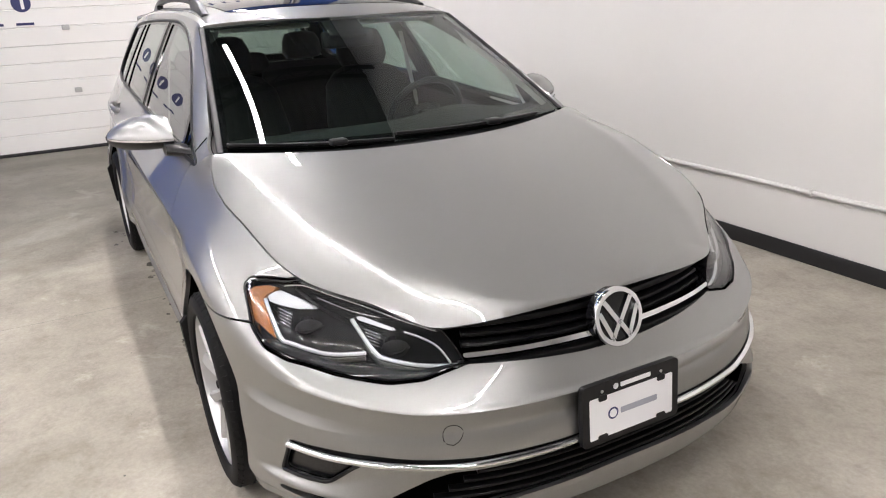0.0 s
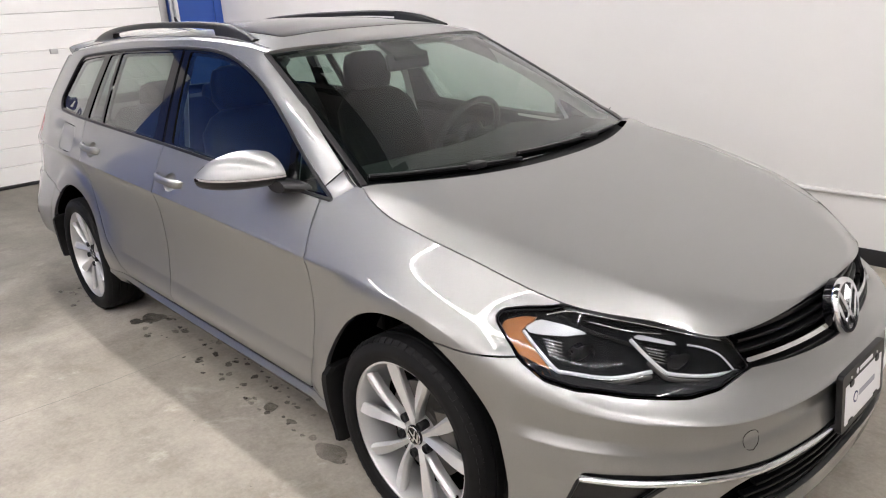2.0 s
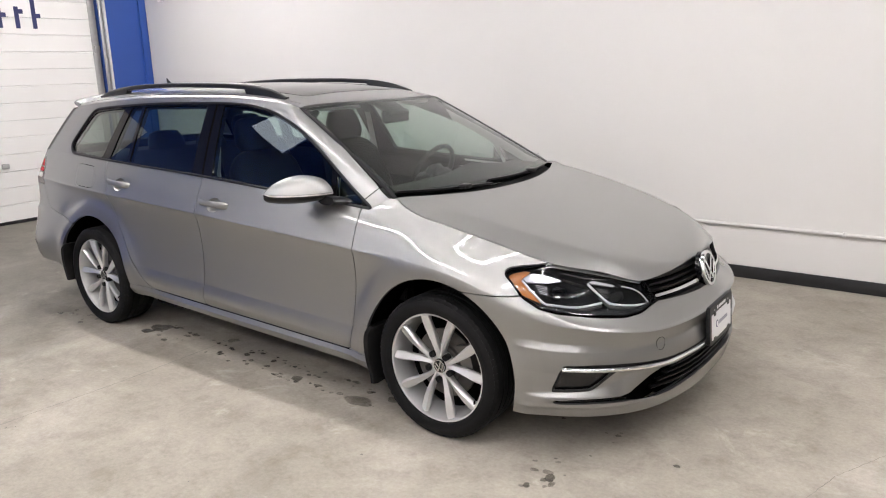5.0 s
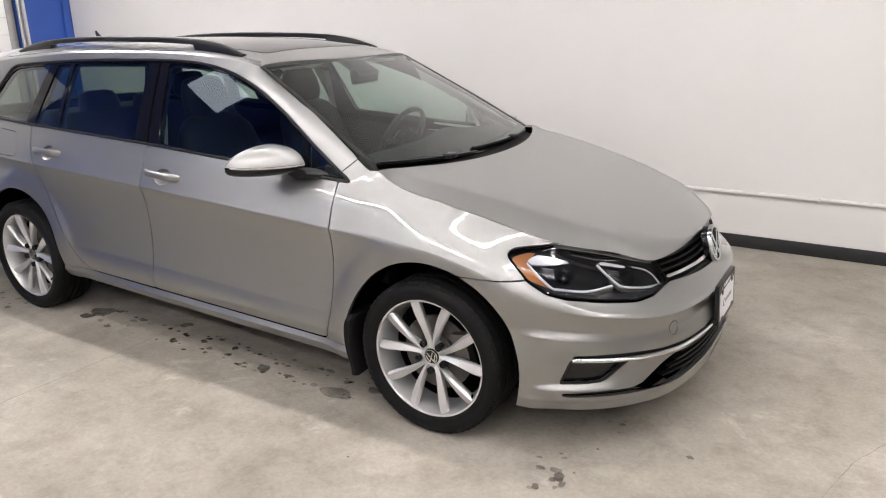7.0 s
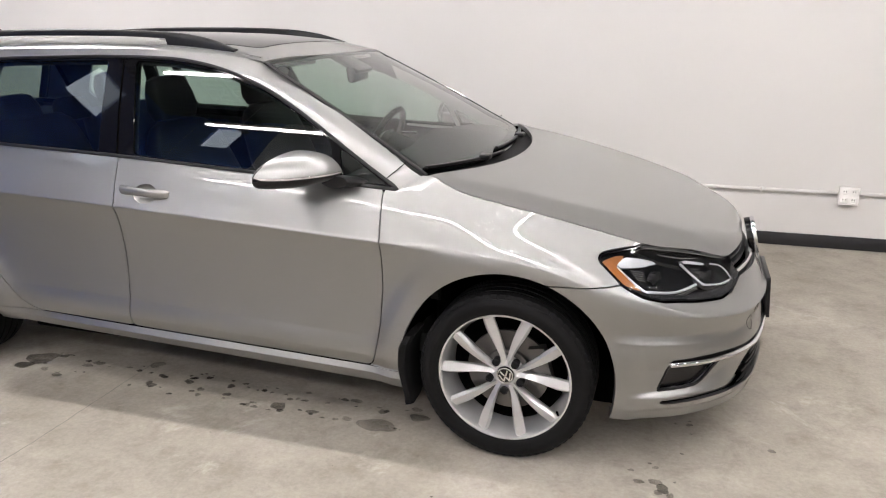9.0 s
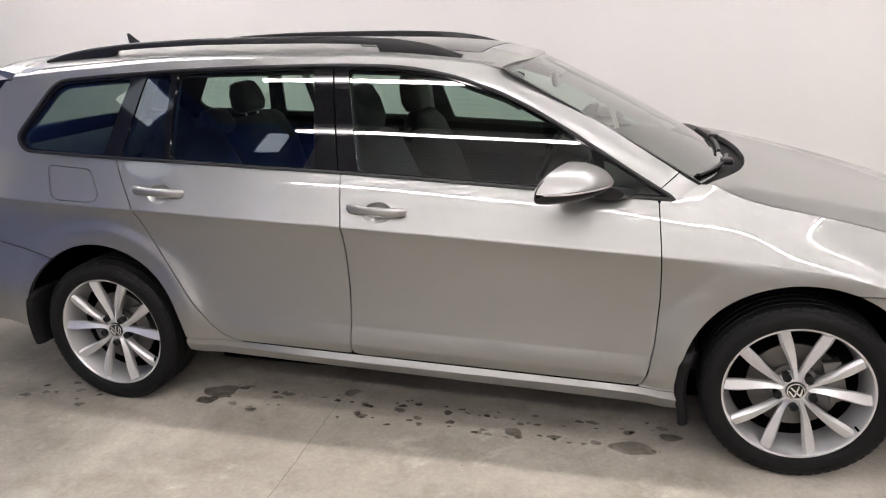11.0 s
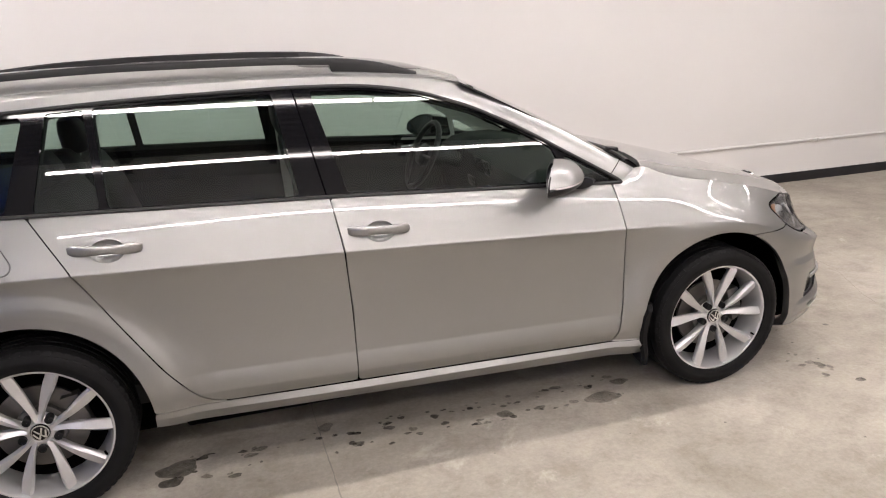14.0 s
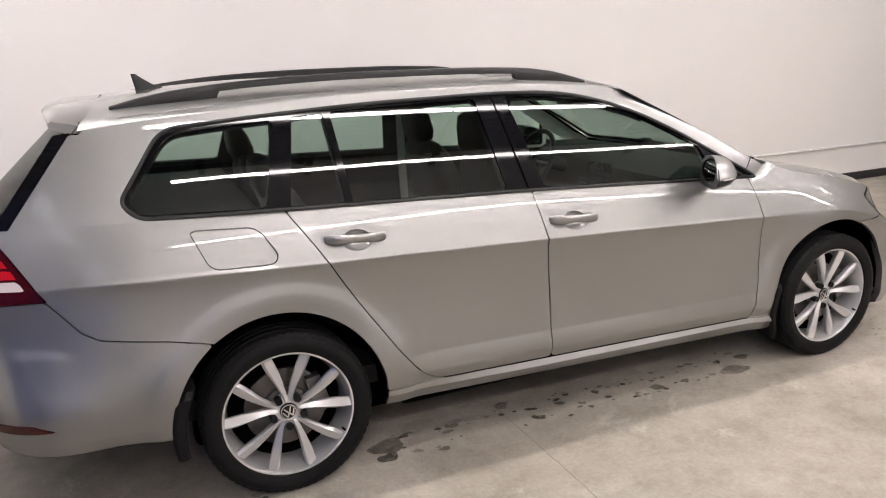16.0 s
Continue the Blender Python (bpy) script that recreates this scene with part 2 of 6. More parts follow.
def spl(*knots):
    """Smooth curve through (x, value) knots, level outside them."""
    k = sorted(knots)
    X, Y = np.array([a for a, _ in k], float), np.array([b for _, b in k], float)
    h = np.diff(X)
    d = np.diff(Y) / h
    m = np.zeros(len(X))
    for i in range(1, len(X) - 1):
        if d[i - 1] * d[i] > 0:
            w1, w2 = 2 * h[i] + h[i - 1], h[i] + 2 * h[i - 1]
            m[i] = (w1 + w2) / (w1 / d[i - 1] + w2 / d[i])
    if len(X) > 1:
        m[0], m[-1] = d[0], d[-1]

    def f(x):
        x = np.clip(np.asarray(x, float), X[0], X[-1])
        i = np.clip(np.searchsorted(X, x) - 1, 0, len(X) - 2)
        t = (x - X[i]) / h[i]
        return ((1 + 2 * t) * (1 - t) ** 2 * Y[i] + t * (1 - t) ** 2 * h[i] * m[i]
                + t * t * (3 - 2 * t) * Y[i + 1] + t * t * (t - 1) * h[i] * m[i + 1])
    return f


def fillet(P, r, n=6):
    """Closed polygon with its corners rounded; r: one radius, or one for each corner."""
    P = np.array(P, float)
    out = []
    for i in range(len(P)):
        a, b, c = P[i - 1], P[i], P[(i + 1) % len(P)]
        ri = r[i] if isinstance(r, (list, tuple)) else r
        la, lc = np.linalg.norm(a - b), np.linalg.norm(c - b)
        d = min(ri, 0.48 * la, 0.48 * lc)
        p, q = b + (a - b) / la * d, b + (c - b) / lc * d
        for t in np.linspace(0, 1, n):
            out.append((1 - t) ** 2 * p + 2 * t * (1 - t) * b + t * t * q)
    return np.array(out)


def inside(Q, P):
    """Signed distance of the points Q to the polygon P, positive inside."""
    Q, P = np.asarray(Q, float), np.asarray(P, float)
    best = np.full(len(Q), 1e9)
    odd = np.zeros(len(Q), bool)
    for a, b in zip(P, np.roll(P, -1, 0)):
        e, w = b - a, Q - a
        t = np.clip((w @ e) / max(e @ e, 1e-12), 0, 1)
        best = np.minimum(best, ((w - t[:, None] * e) ** 2).sum(1))
        cross = (a[1] > Q[:, 1]) != (b[1] > Q[:, 1])
        dy = b[1] - a[1] if abs(b[1] - a[1]) > 1e-12 else 1e-12
        odd ^= cross & (Q[:, 0] < a[0] + (Q[:, 1] - a[1]) / dy * e[0])
    return np.sqrt(best) * np.where(odd, 1, -1)


class Skin:
    """A triangulated piece of bodywork: places, normals, triangles."""

    def __init__(self, V, N, T):
        self.V, self.N, self.T = np.asarray(V, float), np.asarray(N, float), np.asarray(T, int)

    @classmethod
    def grid(cls, G, flip=False):
        nu, nv = G.shape[:2]
        du, dv = np.gradient(G, axis=0), np.gradient(G, axis=1)
        N = np.cross(du, dv)
        N /= np.linalg.norm(N, axis=2, keepdims=True) + 1e-12
        i = np.arange(nu * nv).reshape(nu, nv)
        a, b, c, d = i[:-1, :-1].ravel(), i[1:, :-1].ravel(), i[1:, 1:].ravel(), i[:-1, 1:].ravel()
        T = np.concatenate([np.stack([a, b, c], 1), np.stack([a, c, d], 1)])
        if flip:
            N, T = -N, T[:, ::-1]
        return cls(G.reshape(-1, 3), N.reshape(-1, 3), T)

    def keep(self, f):
        """The part where f > 0; f takes the places."""
        val = f(self.V)
        val = np.where(np.abs(val) < 1e-5, 1e-5, val)
        on = val > 0
        cnt = on[self.T].sum(1)
        V, N = list(self.V), list(self.N)
        T = [tuple(t) for t in self.T[cnt == 3]]
        cut = {}

        def mid(i, j):
            key = (i, j) if i < j else (j, i)
            if key not in cut:
                t = val[i] / (val[i] - val[j])
                V.append(self.V[i] * (1 - t) + self.V[j] * t)
                n = self.N[i] * (1 - t) + self.N[j] * t
                N.append(n / (np.linalg.norm(n) + 1e-12))
                cut[key] = len(V) - 1
            return cut[key]
        for t in self.T[(cnt > 0) & (cnt < 3)]:
            poly = []
            for k in range(3):
                i, j = int(t[k]), int(t[(k + 1) % 3])
                if on[i]:
                    poly.append(i)
                if on[i] != on[j]:
                    poly.append(mid(i, j))
            for k in range(1, len(poly) - 1):
                T.append((poly[0], poly[k], poly[k + 1]))
        if not T:
            return Skin(np.zeros((0, 3)), np.zeros((0, 3)), np.zeros((0, 3), int))
        T = np.array(T)
        used, inv = np.unique(T, return_inverse=True)
        return Skin(np.array(V)[used], np.array(N)[used], inv.reshape(-1, 3))

    def moved(self, d):
        return Skin(self.V + self.N * d, self.N, self.T)

    def mirrored(self):
        f = np.array([1, -1, 1])
        return Skin(self.V * f, self.N * f, self.T[:, ::-1])

    def both(self):
        o = self.mirrored()
        n = len(self.V)
        to = np.where(np.abs(self.V[:, 1]) < 1e-6, np.arange(n), np.arange(n) + n)
        return Skin(np.concatenate([self.V, o.V]), np.concatenate([self.N, o.N]), np.concatenate([self.T, to[o.T]]))

    def rim(self):
        E = np.concatenate([self.T[:, [0, 1]], self.T[:, [1, 2]], self.T[:, [2, 0]]])
        S = np.sort(E, 1)
        key = S[:, 0].astype(np.int64) * (len(self.V) + 1) + S[:, 1]
        _, first, count = np.unique(key, return_index=True, return_counts=True)
        return E[first[count == 1]]

    def panel(self, name, mat, parent, depth=0.012, label=""):
        """One mesh: the skin with its edges folded inwards."""
        V, N, F = list(self.V), list(self.N), [tuple(t) for t in self.T]
        k = len(F)
        if depth > 0:
            low = {}
            for i, j in self.rim():
                for v in (i, j):
                    if v not in low:
                        low[v] = len(V)
                        V.append(self.V[v] - self.N[v] * depth)
                        N.append(self.N[v])
                F.append((j, i, low[i], low[j]))
        return raw(name, V, F, mat, parent, label, N, k)


def sweep(path, section, closed=False, up=(0, 0, 1), scale=None):
    """A bmesh: the section (list of (a, b)) drawn along the path."""
    P = [Vector(p) for p in path]
    bm = bmesh.new()
    rings = []
    for i, p in enumerate(P):
        a = P[i - 1] if (i or closed) else p
        b = P[(i + 1) % len(P)] if (i < len(P) - 1 or closed) else p
        t = (b - a).normalized()
        side = t.cross(Vector(up))
        if side.length < 1e-4:
            side = t.cross(Vector((0, 1, 0)))
        side.normalize()
        top = side.cross(t)
        k = scale[i] if scale else 1.0
        rings.append([bm.verts.new(p + side * (c * k) + top * (d * k)) for c, d in section])
    m = len(section)
    for i in range(len(P) - (0 if closed else 1)):
        r, q = rings[i], rings[(i + 1) % len(P)]
        for j in range(m):
            bm.faces.new((r[j], r[(j + 1) % m], q[(j + 1) % m], q[j]))
    if not closed:
        bm.faces.new(rings[0])
        bm.faces.new(rings[-1][::-1])
    return bm


def circle(r, n=10, r2=None):
    return [(r * math.cos(2 * math.pi * k / n), (r2 or r) * math.sin(2 * math.pi * k / n)) for k in range(n)]


def rrect(w, h, r, n=3):
    out = []
    for cx, cy, a0 in ((w / 2 - r, h / 2 - r, 0), (-w / 2 + r, h / 2 - r, 90), (-w / 2 + r, -h / 2 + r, 180), (w / 2 - r, -h / 2 + r, 270)):
        for k in range(n + 1):
            a = radians(a0 + 90 * k / n)
            out.append((cx + r * math.cos(a), cy + r * math.sin(a)))
    return out


def rbox(size, r=0.01, seg=2, m=None):
    bm = bmesh.new()
    bmesh.ops.create_cube(bm, size=1)
    bmesh.ops.scale(bm, vec=size, verts=bm.verts)
    if r:
        bmesh.ops.bevel(bm, geom=bm.edges[:], offset=r, segments=seg, affect="EDGES", profile=0.5)
    if m is not None:
        bmesh.ops.transform(bm, matrix=m, verts=bm.verts)
    return bm


def lathe(profile, seg=72, closed=False):
    """Profile of (axial, radius) turned about the y axis; axial > 0 points to -y."""
    bm = bmesh.new()
    rings = [[bm.verts.new((r * math.cos(2 * math.pi * k / seg), -a, r * math.sin(2 * math.pi * k / seg))) for k in range(seg)] for a, r in profile]
    n = len(rings)
    for i in range(n if closed else n - 1):
        p, q = rings[i], rings[(i + 1) % n]
        for k in range(seg):
            bm.faces.new((p[k], p[(k + 1) % seg], q[(k + 1) % seg], q[k]))
    return bm


def slab(P, m, depth):
    """A flat outline in the local xy plane, depth thick along +z, placed by the matrix m."""
    bm = bmesh.new()
    a = [bm.verts.new(m @ Vector((x, y, depth))) for x, y in P]
    b = [bm.verts.new(m @ Vector((x, y, 0))) for x, y in P]
    bm.faces.new(a)
    bm.faces.new(b[::-1])
    for i in range(len(P)):
        j = (i + 1) % len(P)
        bm.faces.new((a[i], b[i], b[j], a[j]))
    return bm


def loft(rings, cap=True):
    bm = bmesh.new()
    R = [[bm.verts.new(p) for p in r] for r in rings]
    m = len(R[0])
    for a, b in zip(R, R[1:]):
        for j in range(m):
            bm.faces.new((a[j], a[(j + 1) % m], b[(j + 1) % m], b[j]))
    if cap:
        bm.faces.new(R[0])
        bm.faces.new(R[-1][::-1])
    return bm


def box(name, lo, hi, mat, r=0.0, parent=None, label=""):
    lo, hi = Vector(lo), Vector(hi)
    return part(name, rbox(hi - lo, r, 2, Matrix.Translation((lo + hi) / 2)), mat, parent, label)


def empty(name, at=(0, 0, 0)):
    ob = new(name)
    ob.location = at
    return ob


# ---- the hall ----
X0, X1, Y0, Y1, H = -6.6, 8.4, -5.6, 2.2, 6.4
LAMP_Z = 3.30


def build_hall():
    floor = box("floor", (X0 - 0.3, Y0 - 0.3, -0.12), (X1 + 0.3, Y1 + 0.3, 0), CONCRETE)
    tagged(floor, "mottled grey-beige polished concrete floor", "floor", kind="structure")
    tagged(box("wall_north", (X0 - 0.2, Y1, 0), (X1 + 0.2, Y1 + 0.2, H), WALL), "plain white painted side wall", "wall", kind="structure")
    tagged(box("wall_south", (-4.5, Y0 - 0.2, 0), (X1 + 0.2, Y0, H), WALL), "white painted wall", "wall", kind="structure")
    south = empty("wall_south_blue", (0, Y0 - 0.1, 0))
    tagged(south, "royal blue painted wall with a high window", "wall", kind="structure")
    for lo, hi in (((X0, 0), (-5.5, H)), ((-5.05, 0), (-4.5, H)), ((-5.5, 0), (-5.05, 5.2)), ((-5.5, 6.0), (-5.05, H))):
        box("wall_panel", (lo[0], -0.1, lo[1]), (hi[0], 0.1, hi[1]), BLUE, 0, south)
    tagged(box("wall_east", (X1, Y0, 0), (X1 + 0.2, Y1, H), WALL), "white painted end wall", "wall", kind="structure")
    # end wall with the opening of the overhead door
    west = empty("wall_west", (X0 - 0.1, 0, 0))
    tagged(west, "blue painted end wall round an overhead door", "wall", kind="structure")
    D0, D1, DH = -2.4, 1.60, 3.2
    for n, lo, hi in (("wall_panel", (-0.1, D1, 0), (0.1, Y1, H)), ("wall_panel", (-0.1, Y0, 0), (0.1, -4.5, H)), ("wall_panel", (-0.1, -4.5, 0), (0.1, -3.55, 5.0)), ("wall_panel", (-0.1, -4.5, 5.95), (0.1, -3.55, H)), ("wall_panel", (-0.1, -3.55, 0), (0.1, D0, H)), ("wall_panel", (-0.1, D0, DH), (0.1, D1, H))):
        box(n, lo, hi, BLUE, 0, west)
    # steel corner flashing on the blue strip
    box("flashing", (0.1, Y1 - 0.09, 0), (0.13, Y1 - 0.002, H), BLUE, 0.004, west)
    for name, lo, hi in (("window_1", (X0 - 0.07, -4.5, 5.0), (X0 - 0.05, -3.55, 5.95)), ("window_2", (-5.5, Y0 - 0.07, 5.2), (-5.05, Y0 - 0.05, 6.0))):
        tagged(box(name, lo, hi, SKYPANE), "high window with pale daylight", "window", kind="structure")
    door = empty("overhead_door", (X0 - 0.02, 0, 0))
    tagged(door, "closed white sectional overhead door with ribbed panels", "garage door")
    for k in range(6):
        bm = bmesh.new()
        prof = []
        z0 = 0.03 + k * (DH - 0.03) / 6
        hh = (DH - 0.03) / 6
        for j in range(3):
            za, zb = z0 + hh * j / 3, z0 + hh * (j + 1) / 3
            g = 0.010 if j else 0.004
            prof += [(0.0, za + 0.0005), (0.012, za + g), (0.012, zb - 0.006), (0.0, zb - 0.0005)]
        a = [bm.verts.new((x, D0, z)) for x, z in prof]
        b = [bm.verts.new((x, D1 - 0.03, z)) for x, z in prof]
        for i in range(len(prof) - 1):
            bm.faces.new((a[i], b[i], b[i + 1], a[i + 1]))
        part("door_section", bm, DOORWHITE, door, smooth=False)
    box("bottom_seal", (-0.03, D0, 0.0), (0.03, D1 - 0.02, 0.034), BASE, 0.008, door, "black rubber bottom seal")
    box("end_stile", (0.014, D1 - 0.11, 0.04), (0.024, D1 - 0.03, DH), GALV, 0.002, door, "galvanised end stile")
    for z in (0.62, 1.25, 1.83, 2.4):
        box("hinge", (0.012, -0.88, z - 0.025), (0.05, -0.81, z + 0.025), GALV, 0.006, door, "galvanised hinge")
        box("hinge", (0.024, D1 - 0.10, z - 0.05), (0.06, D1 - 0.04, z + 0.03), GALV, 0.006, door, "galvanised roller hinge")
        box("hinge", (0.012, 0.32, z - 0.025), (0.05, 0.39, z + 0.025), GALV, 0.006, door, "galvanised hinge")
    # lettering reduced to plain bars and discs
    for k in range(11):
        y = 0.97 - 0.175 * k
        box("letter_bar", (0.0128, y - 0.10, 2.03), (0.0145, y - 0.055, 2.34 if k in (0, 2, 3, 7) else 2.25), INK, 0, door)
        box("letter_bar", (0.0128, y - 0.055, 2.14 + 0.04 * (k % 2)), (0.0145, y - 0.01, 2.185 + 0.04 * (k % 2)), INK, 0, door)
    for k in range(4):
        y = -1.2 - 0.27 * k
        m = Matrix.Translation((0.0125, y, 1.50)) @ Euler((radians(90), 0, radians(90))).to_matrix().to_4x4()
        part("disc_mark", slab(circle(0.088, 28), m, 0.003), INK, door)
        part("disc_bar", slab(rrect(0.03, 0.10, 0.008), m @ Matrix.Translation((0.01, -0.01, 0)), 0.005), DOORWHITE, door)
        box("letter_bar", (0.0128, y - 0.08, 1.30 - 0.012), (0.0145, y + 0.08, 1.30 + 0.012), INK, 0, door)
    track = empty("door_track", (X0, 0, 0))
    tagged(track, "galvanised vertical steel door track with angle bracket", "door track")
    bm = rbox((0.075, 0.012, DH), 0.002, 1, Matrix.Translation((0.055, D1 + 0.02, DH / 2)))
    part("angle", bm, GALV, track)
    bm = sweep([(0.075, D1 - 0.012, 0.05), (0.075, D1 - 0.012, DH)], circle(0.018, 10))
    part("rail", bm, GALV, track)
    tagged(box("trim_jamb", (X0, D1 + 0.035, 0), (X0 + 0.02, D1 + 0.095, DH), DOORWHITE, 0.004), "white weather seal strip beside the door", "trim", kind="structure")
    # base and conduit on the side wall
    tagged(box("baseboard", (X0 + 0.02, Y1 - 0.012, 0), (X1 - 0.01, Y1 - 0.0005, 0.088), BASE, 0.003), "black vinyl wall base", "baseboard", kind="structure")
    con = empty("conduit", (0, Y1 - 0.016, 0.383))
    tagged(con, "white painted electrical conduit clipped to the wall", "conduit")
    part("pipe", sweep([(X0 + 0.1, 0, 0), (1.515, 0, 0)], circle(0.0125, 12)), WALL, con)
    part("pipe", sweep([(1.64, 0, 0), (X1 - 0.05, 0, 0)], circle(0.0125, 12)), WALL, con)
    for x in (-3.2, -0.2, 1.05, 3.4, 5.6):
        part("clip", rbox((0.02, 0.030, 0.034), 0.003, 1, Matrix.Translation((x, 0, 0))), WALL, con)
    out = empty("outlet_box", (1.577, Y1 - 0.03, 0.374))
    tagged(out, "white four-way electrical outlet box on the wall", "outlet")
    part("box", rbox((0.112, 0.055, 0.112), 0.006, 2), WALL, out)
    part("cover_plate", rbox((0.118, 0.006, 0.118), 0.003, 2, Matrix.Translation((0, -0.030, 0))), DOORWHITE, out)
    for dx in (-0.027, 0.027):
        for dz in (-0.027, 0.027):
            soc = part("socket", rbox((0.036, 0.004, 0.034), 0.008, 3, Matrix.Translation((dx, -0.034, dz))), DOORWHITE, out)
            for sx in (-0.007, 0.007):
                part("slot", rbox((0.003, 0.003, 0.01), 0, 1, Matrix.Translation((dx + sx, -0.0355, dz + 0.004))), VOID, soc)
    sensor = empty("wall_sensor", (-6.23, Y1, 2.40))
    tagged(sensor, "small white plastic sensor box high on the wall", "sensor")
    part("box", rbox((0.070, 0.040, 0.110), 0.008, 2, Matrix.Translation((0, -0.0205, 0))), DOORWHITE, sensor)
    part("sensor_window", rbox((0.040, 0.006, 0.030), 0.003, 2, Matrix.Translation((0, -0.041, -0.025))), WALL, sensor)
    # black corrugated deck and joists
    bm = bmesh.new()
    pts = []
    y = Y0
    while y < Y1:
        pts += [(y, H), (y + 0.07, H), (y + 0.09, H + 0.05), (y + 0.15, H + 0.05), (y + 0.17, H)]
        y += 0.17
    a = [bm.verts.new((X0 - 0.1, p, z)) for p, z in pts]
    b = [bm.verts.new((X1 + 0.1, p, z)) for p, z in pts]
    for i in range(len(pts) - 1):
        if (Vector(pts[i]) - Vector(pts[i + 1])).length > 1e-5:
            bm.faces.new((a[i], a[i + 1], b[i + 1], b[i]))
    tagged(part("ceiling", bm, CEIL, smooth=False), "dark corrugated steel deck ceiling", "ceiling", kind="structure")
    # open web joists
    joist = empty("roof_joist", (0, 0, H - 0.55))
    tagged(joist, "black open web steel roof joist", "joist", "roof joists")
    for z in (0.0, 0.5):
        part("chord", rbox((0.09, Y1 - Y0, 0.06), 0, 1, Matrix.Translation((0, (Y0 + Y1) / 2, z))), STEELBLACK, joist)
    n = 12
    for k in range(n):
        ya, yb = Y0 + (Y1 - Y0) * k / n, Y0 + (Y1 - Y0) * (k + 0.5) / n
        yc = Y0 + (Y1 - Y0) * (k + 1) / n
        part("web", sweep([(0, ya, 0.5), (0, yb, 0.0), (0, yc, 0.5)], circle(0.02, 6), up=(1, 0, 0)), STEELBLACK, joist)
    joist.location = (-5.0, 0, H - 0.55)
    for x in (-3.1, -1.2, 0.7, 2.6, 4.5, 6.4):
        copy_thing(joist, Matrix.Translation((x, 0, H - 0.55)))


def build_lights():
    L = 2.44
    # the rows include the unseen lamps added as fill
    for mat, rows in ((TUBE, LAMP_ROWS), (TUBE_SOUTH, SOUTH_ROWS), (TUBE_MAIN, MAIN_ROWS)):
        lamp = empty("linear_lamp", (0, 0, LAMP_Z))
        tagged(lamp, "long suspended linear lamp with a white diffuser", "ceiling lamp", "rows of ceiling lamps")
        part("housing", rbox((L, 0.050, 0.05), 0.006, 2, Matrix.Translation((0, 0, 0.018))), DOORWHITE, lamp)
        part("diffuser", rbox((L - 0.004, 0.042, 0.034), 0.008, 2, Matrix.Translation((0, 0, -0.009))), mat, lamp)
        for x in (-0.9, 0.9):
            part("hanger", sweep([(x, 0, 0.04), (x, 0, H - LAMP_Z)], circle(0.003, 6)), GALV, lamp)
        spots = [(x, y) for y, xs in rows for x in xs]
        lamp.location = (*spots[0], LAMP_Z)
        for x, y in spots[1:]:
            copy_thing(lamp, Matrix.Translation((x, y, LAMP_Z)))


build_hall()
build_lights()


# ---- the car: shape ----
# x forward from the front axle, s outwards from the middle, z up; the right side is y = -s
AXLE_R, HUB_Z, ARCH = -2.63, 0.312, 0.376


class Line:
    """A line of the lower body from the middle of the nose round the side to the middle of the tail."""

    def __init__(self, xf, lf, n, width, xr, lr, nr, zf, zx, zr, plan=None):
        self.plan = plan and (spl(*[(u, x) for u, x, _ in plan]), spl(*[(u, y) for u, _, y in plan]))
        self.xf, self.lf, self.n, self.w = xf, lf, n, spl(*width)
        self.xr, self.lr, self.nr = xr, lr, nr
        self.zf, self.zx, self.zr = spl(*zf), spl(*zx), zr

    def at(self, u):
        u = np.asarray(u, float)
        x1, x2 = self.xf - self.lf, self.xr + self.lr
        a = np.clip(u, 0, 1) * math.pi / 2
        b = np.clip(3 - u, 0, 1) * math.pi / 2
        cf, sf = np.cos(a), np.sin(a)
        cb, sb = np.cos(b), np.sin(b)
        x = np.where(u < 1, x1 + self.lf * np.abs(cf) ** (2 / self.n), np.where(u > 2, x2 - self.lr * np.abs(cb) ** (2 / self.nr), x1 + (x2 - x1) * (u - 1)))
        k = np.where(u < 1, np.abs(sf) ** (2 / self.n), np.where(u > 2, np.abs(sb) ** (2 / self.nr), 1.0))
        s = self.w(x) * k
        if self.plan:
            x, s = np.where(u < 1, self.plan[0](u), x), np.where(u < 1, self.plan[1](u), s)
        z = np.where(u < 1, self.zf(u), np.where(u > 2, self.zx(x2) + (self.zr - self.zx(x2)) * (u - 2), self.zx(x)))
        return np.stack([x, s, z], -1)


BELT_Z = ((0.169, 0.846), (0.105, 0.861), (0.0, 0.886), (-0.098, 0.904), (-0.18, 0.921), (-0.249, 0.944), (-0.305, 0.966), (-0.335, 0.966), (-0.37, 0.948), (-0.42, 0.925), (-0.48, 0.9225),
          (-0.6, 0.927), (-1.0, 0.949), (-1.6, 0.983), (-2.6, 1.018), (-3.05, 1.032), (-3.5, 1.046))
BELT_S = ((0.169, 0.743), (0.105, 0.751), (0.0, 0.763), (-0.098, 0.762), (-0.18, 0.751), (-0.249, 0.738), (-0.305, 0.720), (-0.335, 0.716), (-0.37, 0.732), (-0.42, 0.752), (-0.48, 0.761),
          (-0.6, 0.766), (-1.0, 0.768), (-1.6, 0.767), (-2.6, 0.747), (-3.0, 0.716), (-3.3, 0.687), (-3.5, 0.660))
belt_z, belt_s = spl(*BELT_Z), spl(*BELT_S)
CREASE_Z = ((0.11, 0.715), (-0.1, 0.737), (-0.45, 0.758), (-1.56, 0.811), (-2.44, 0.843), (-3.2, 0.868))
crease_z = spl(*CREASE_Z)
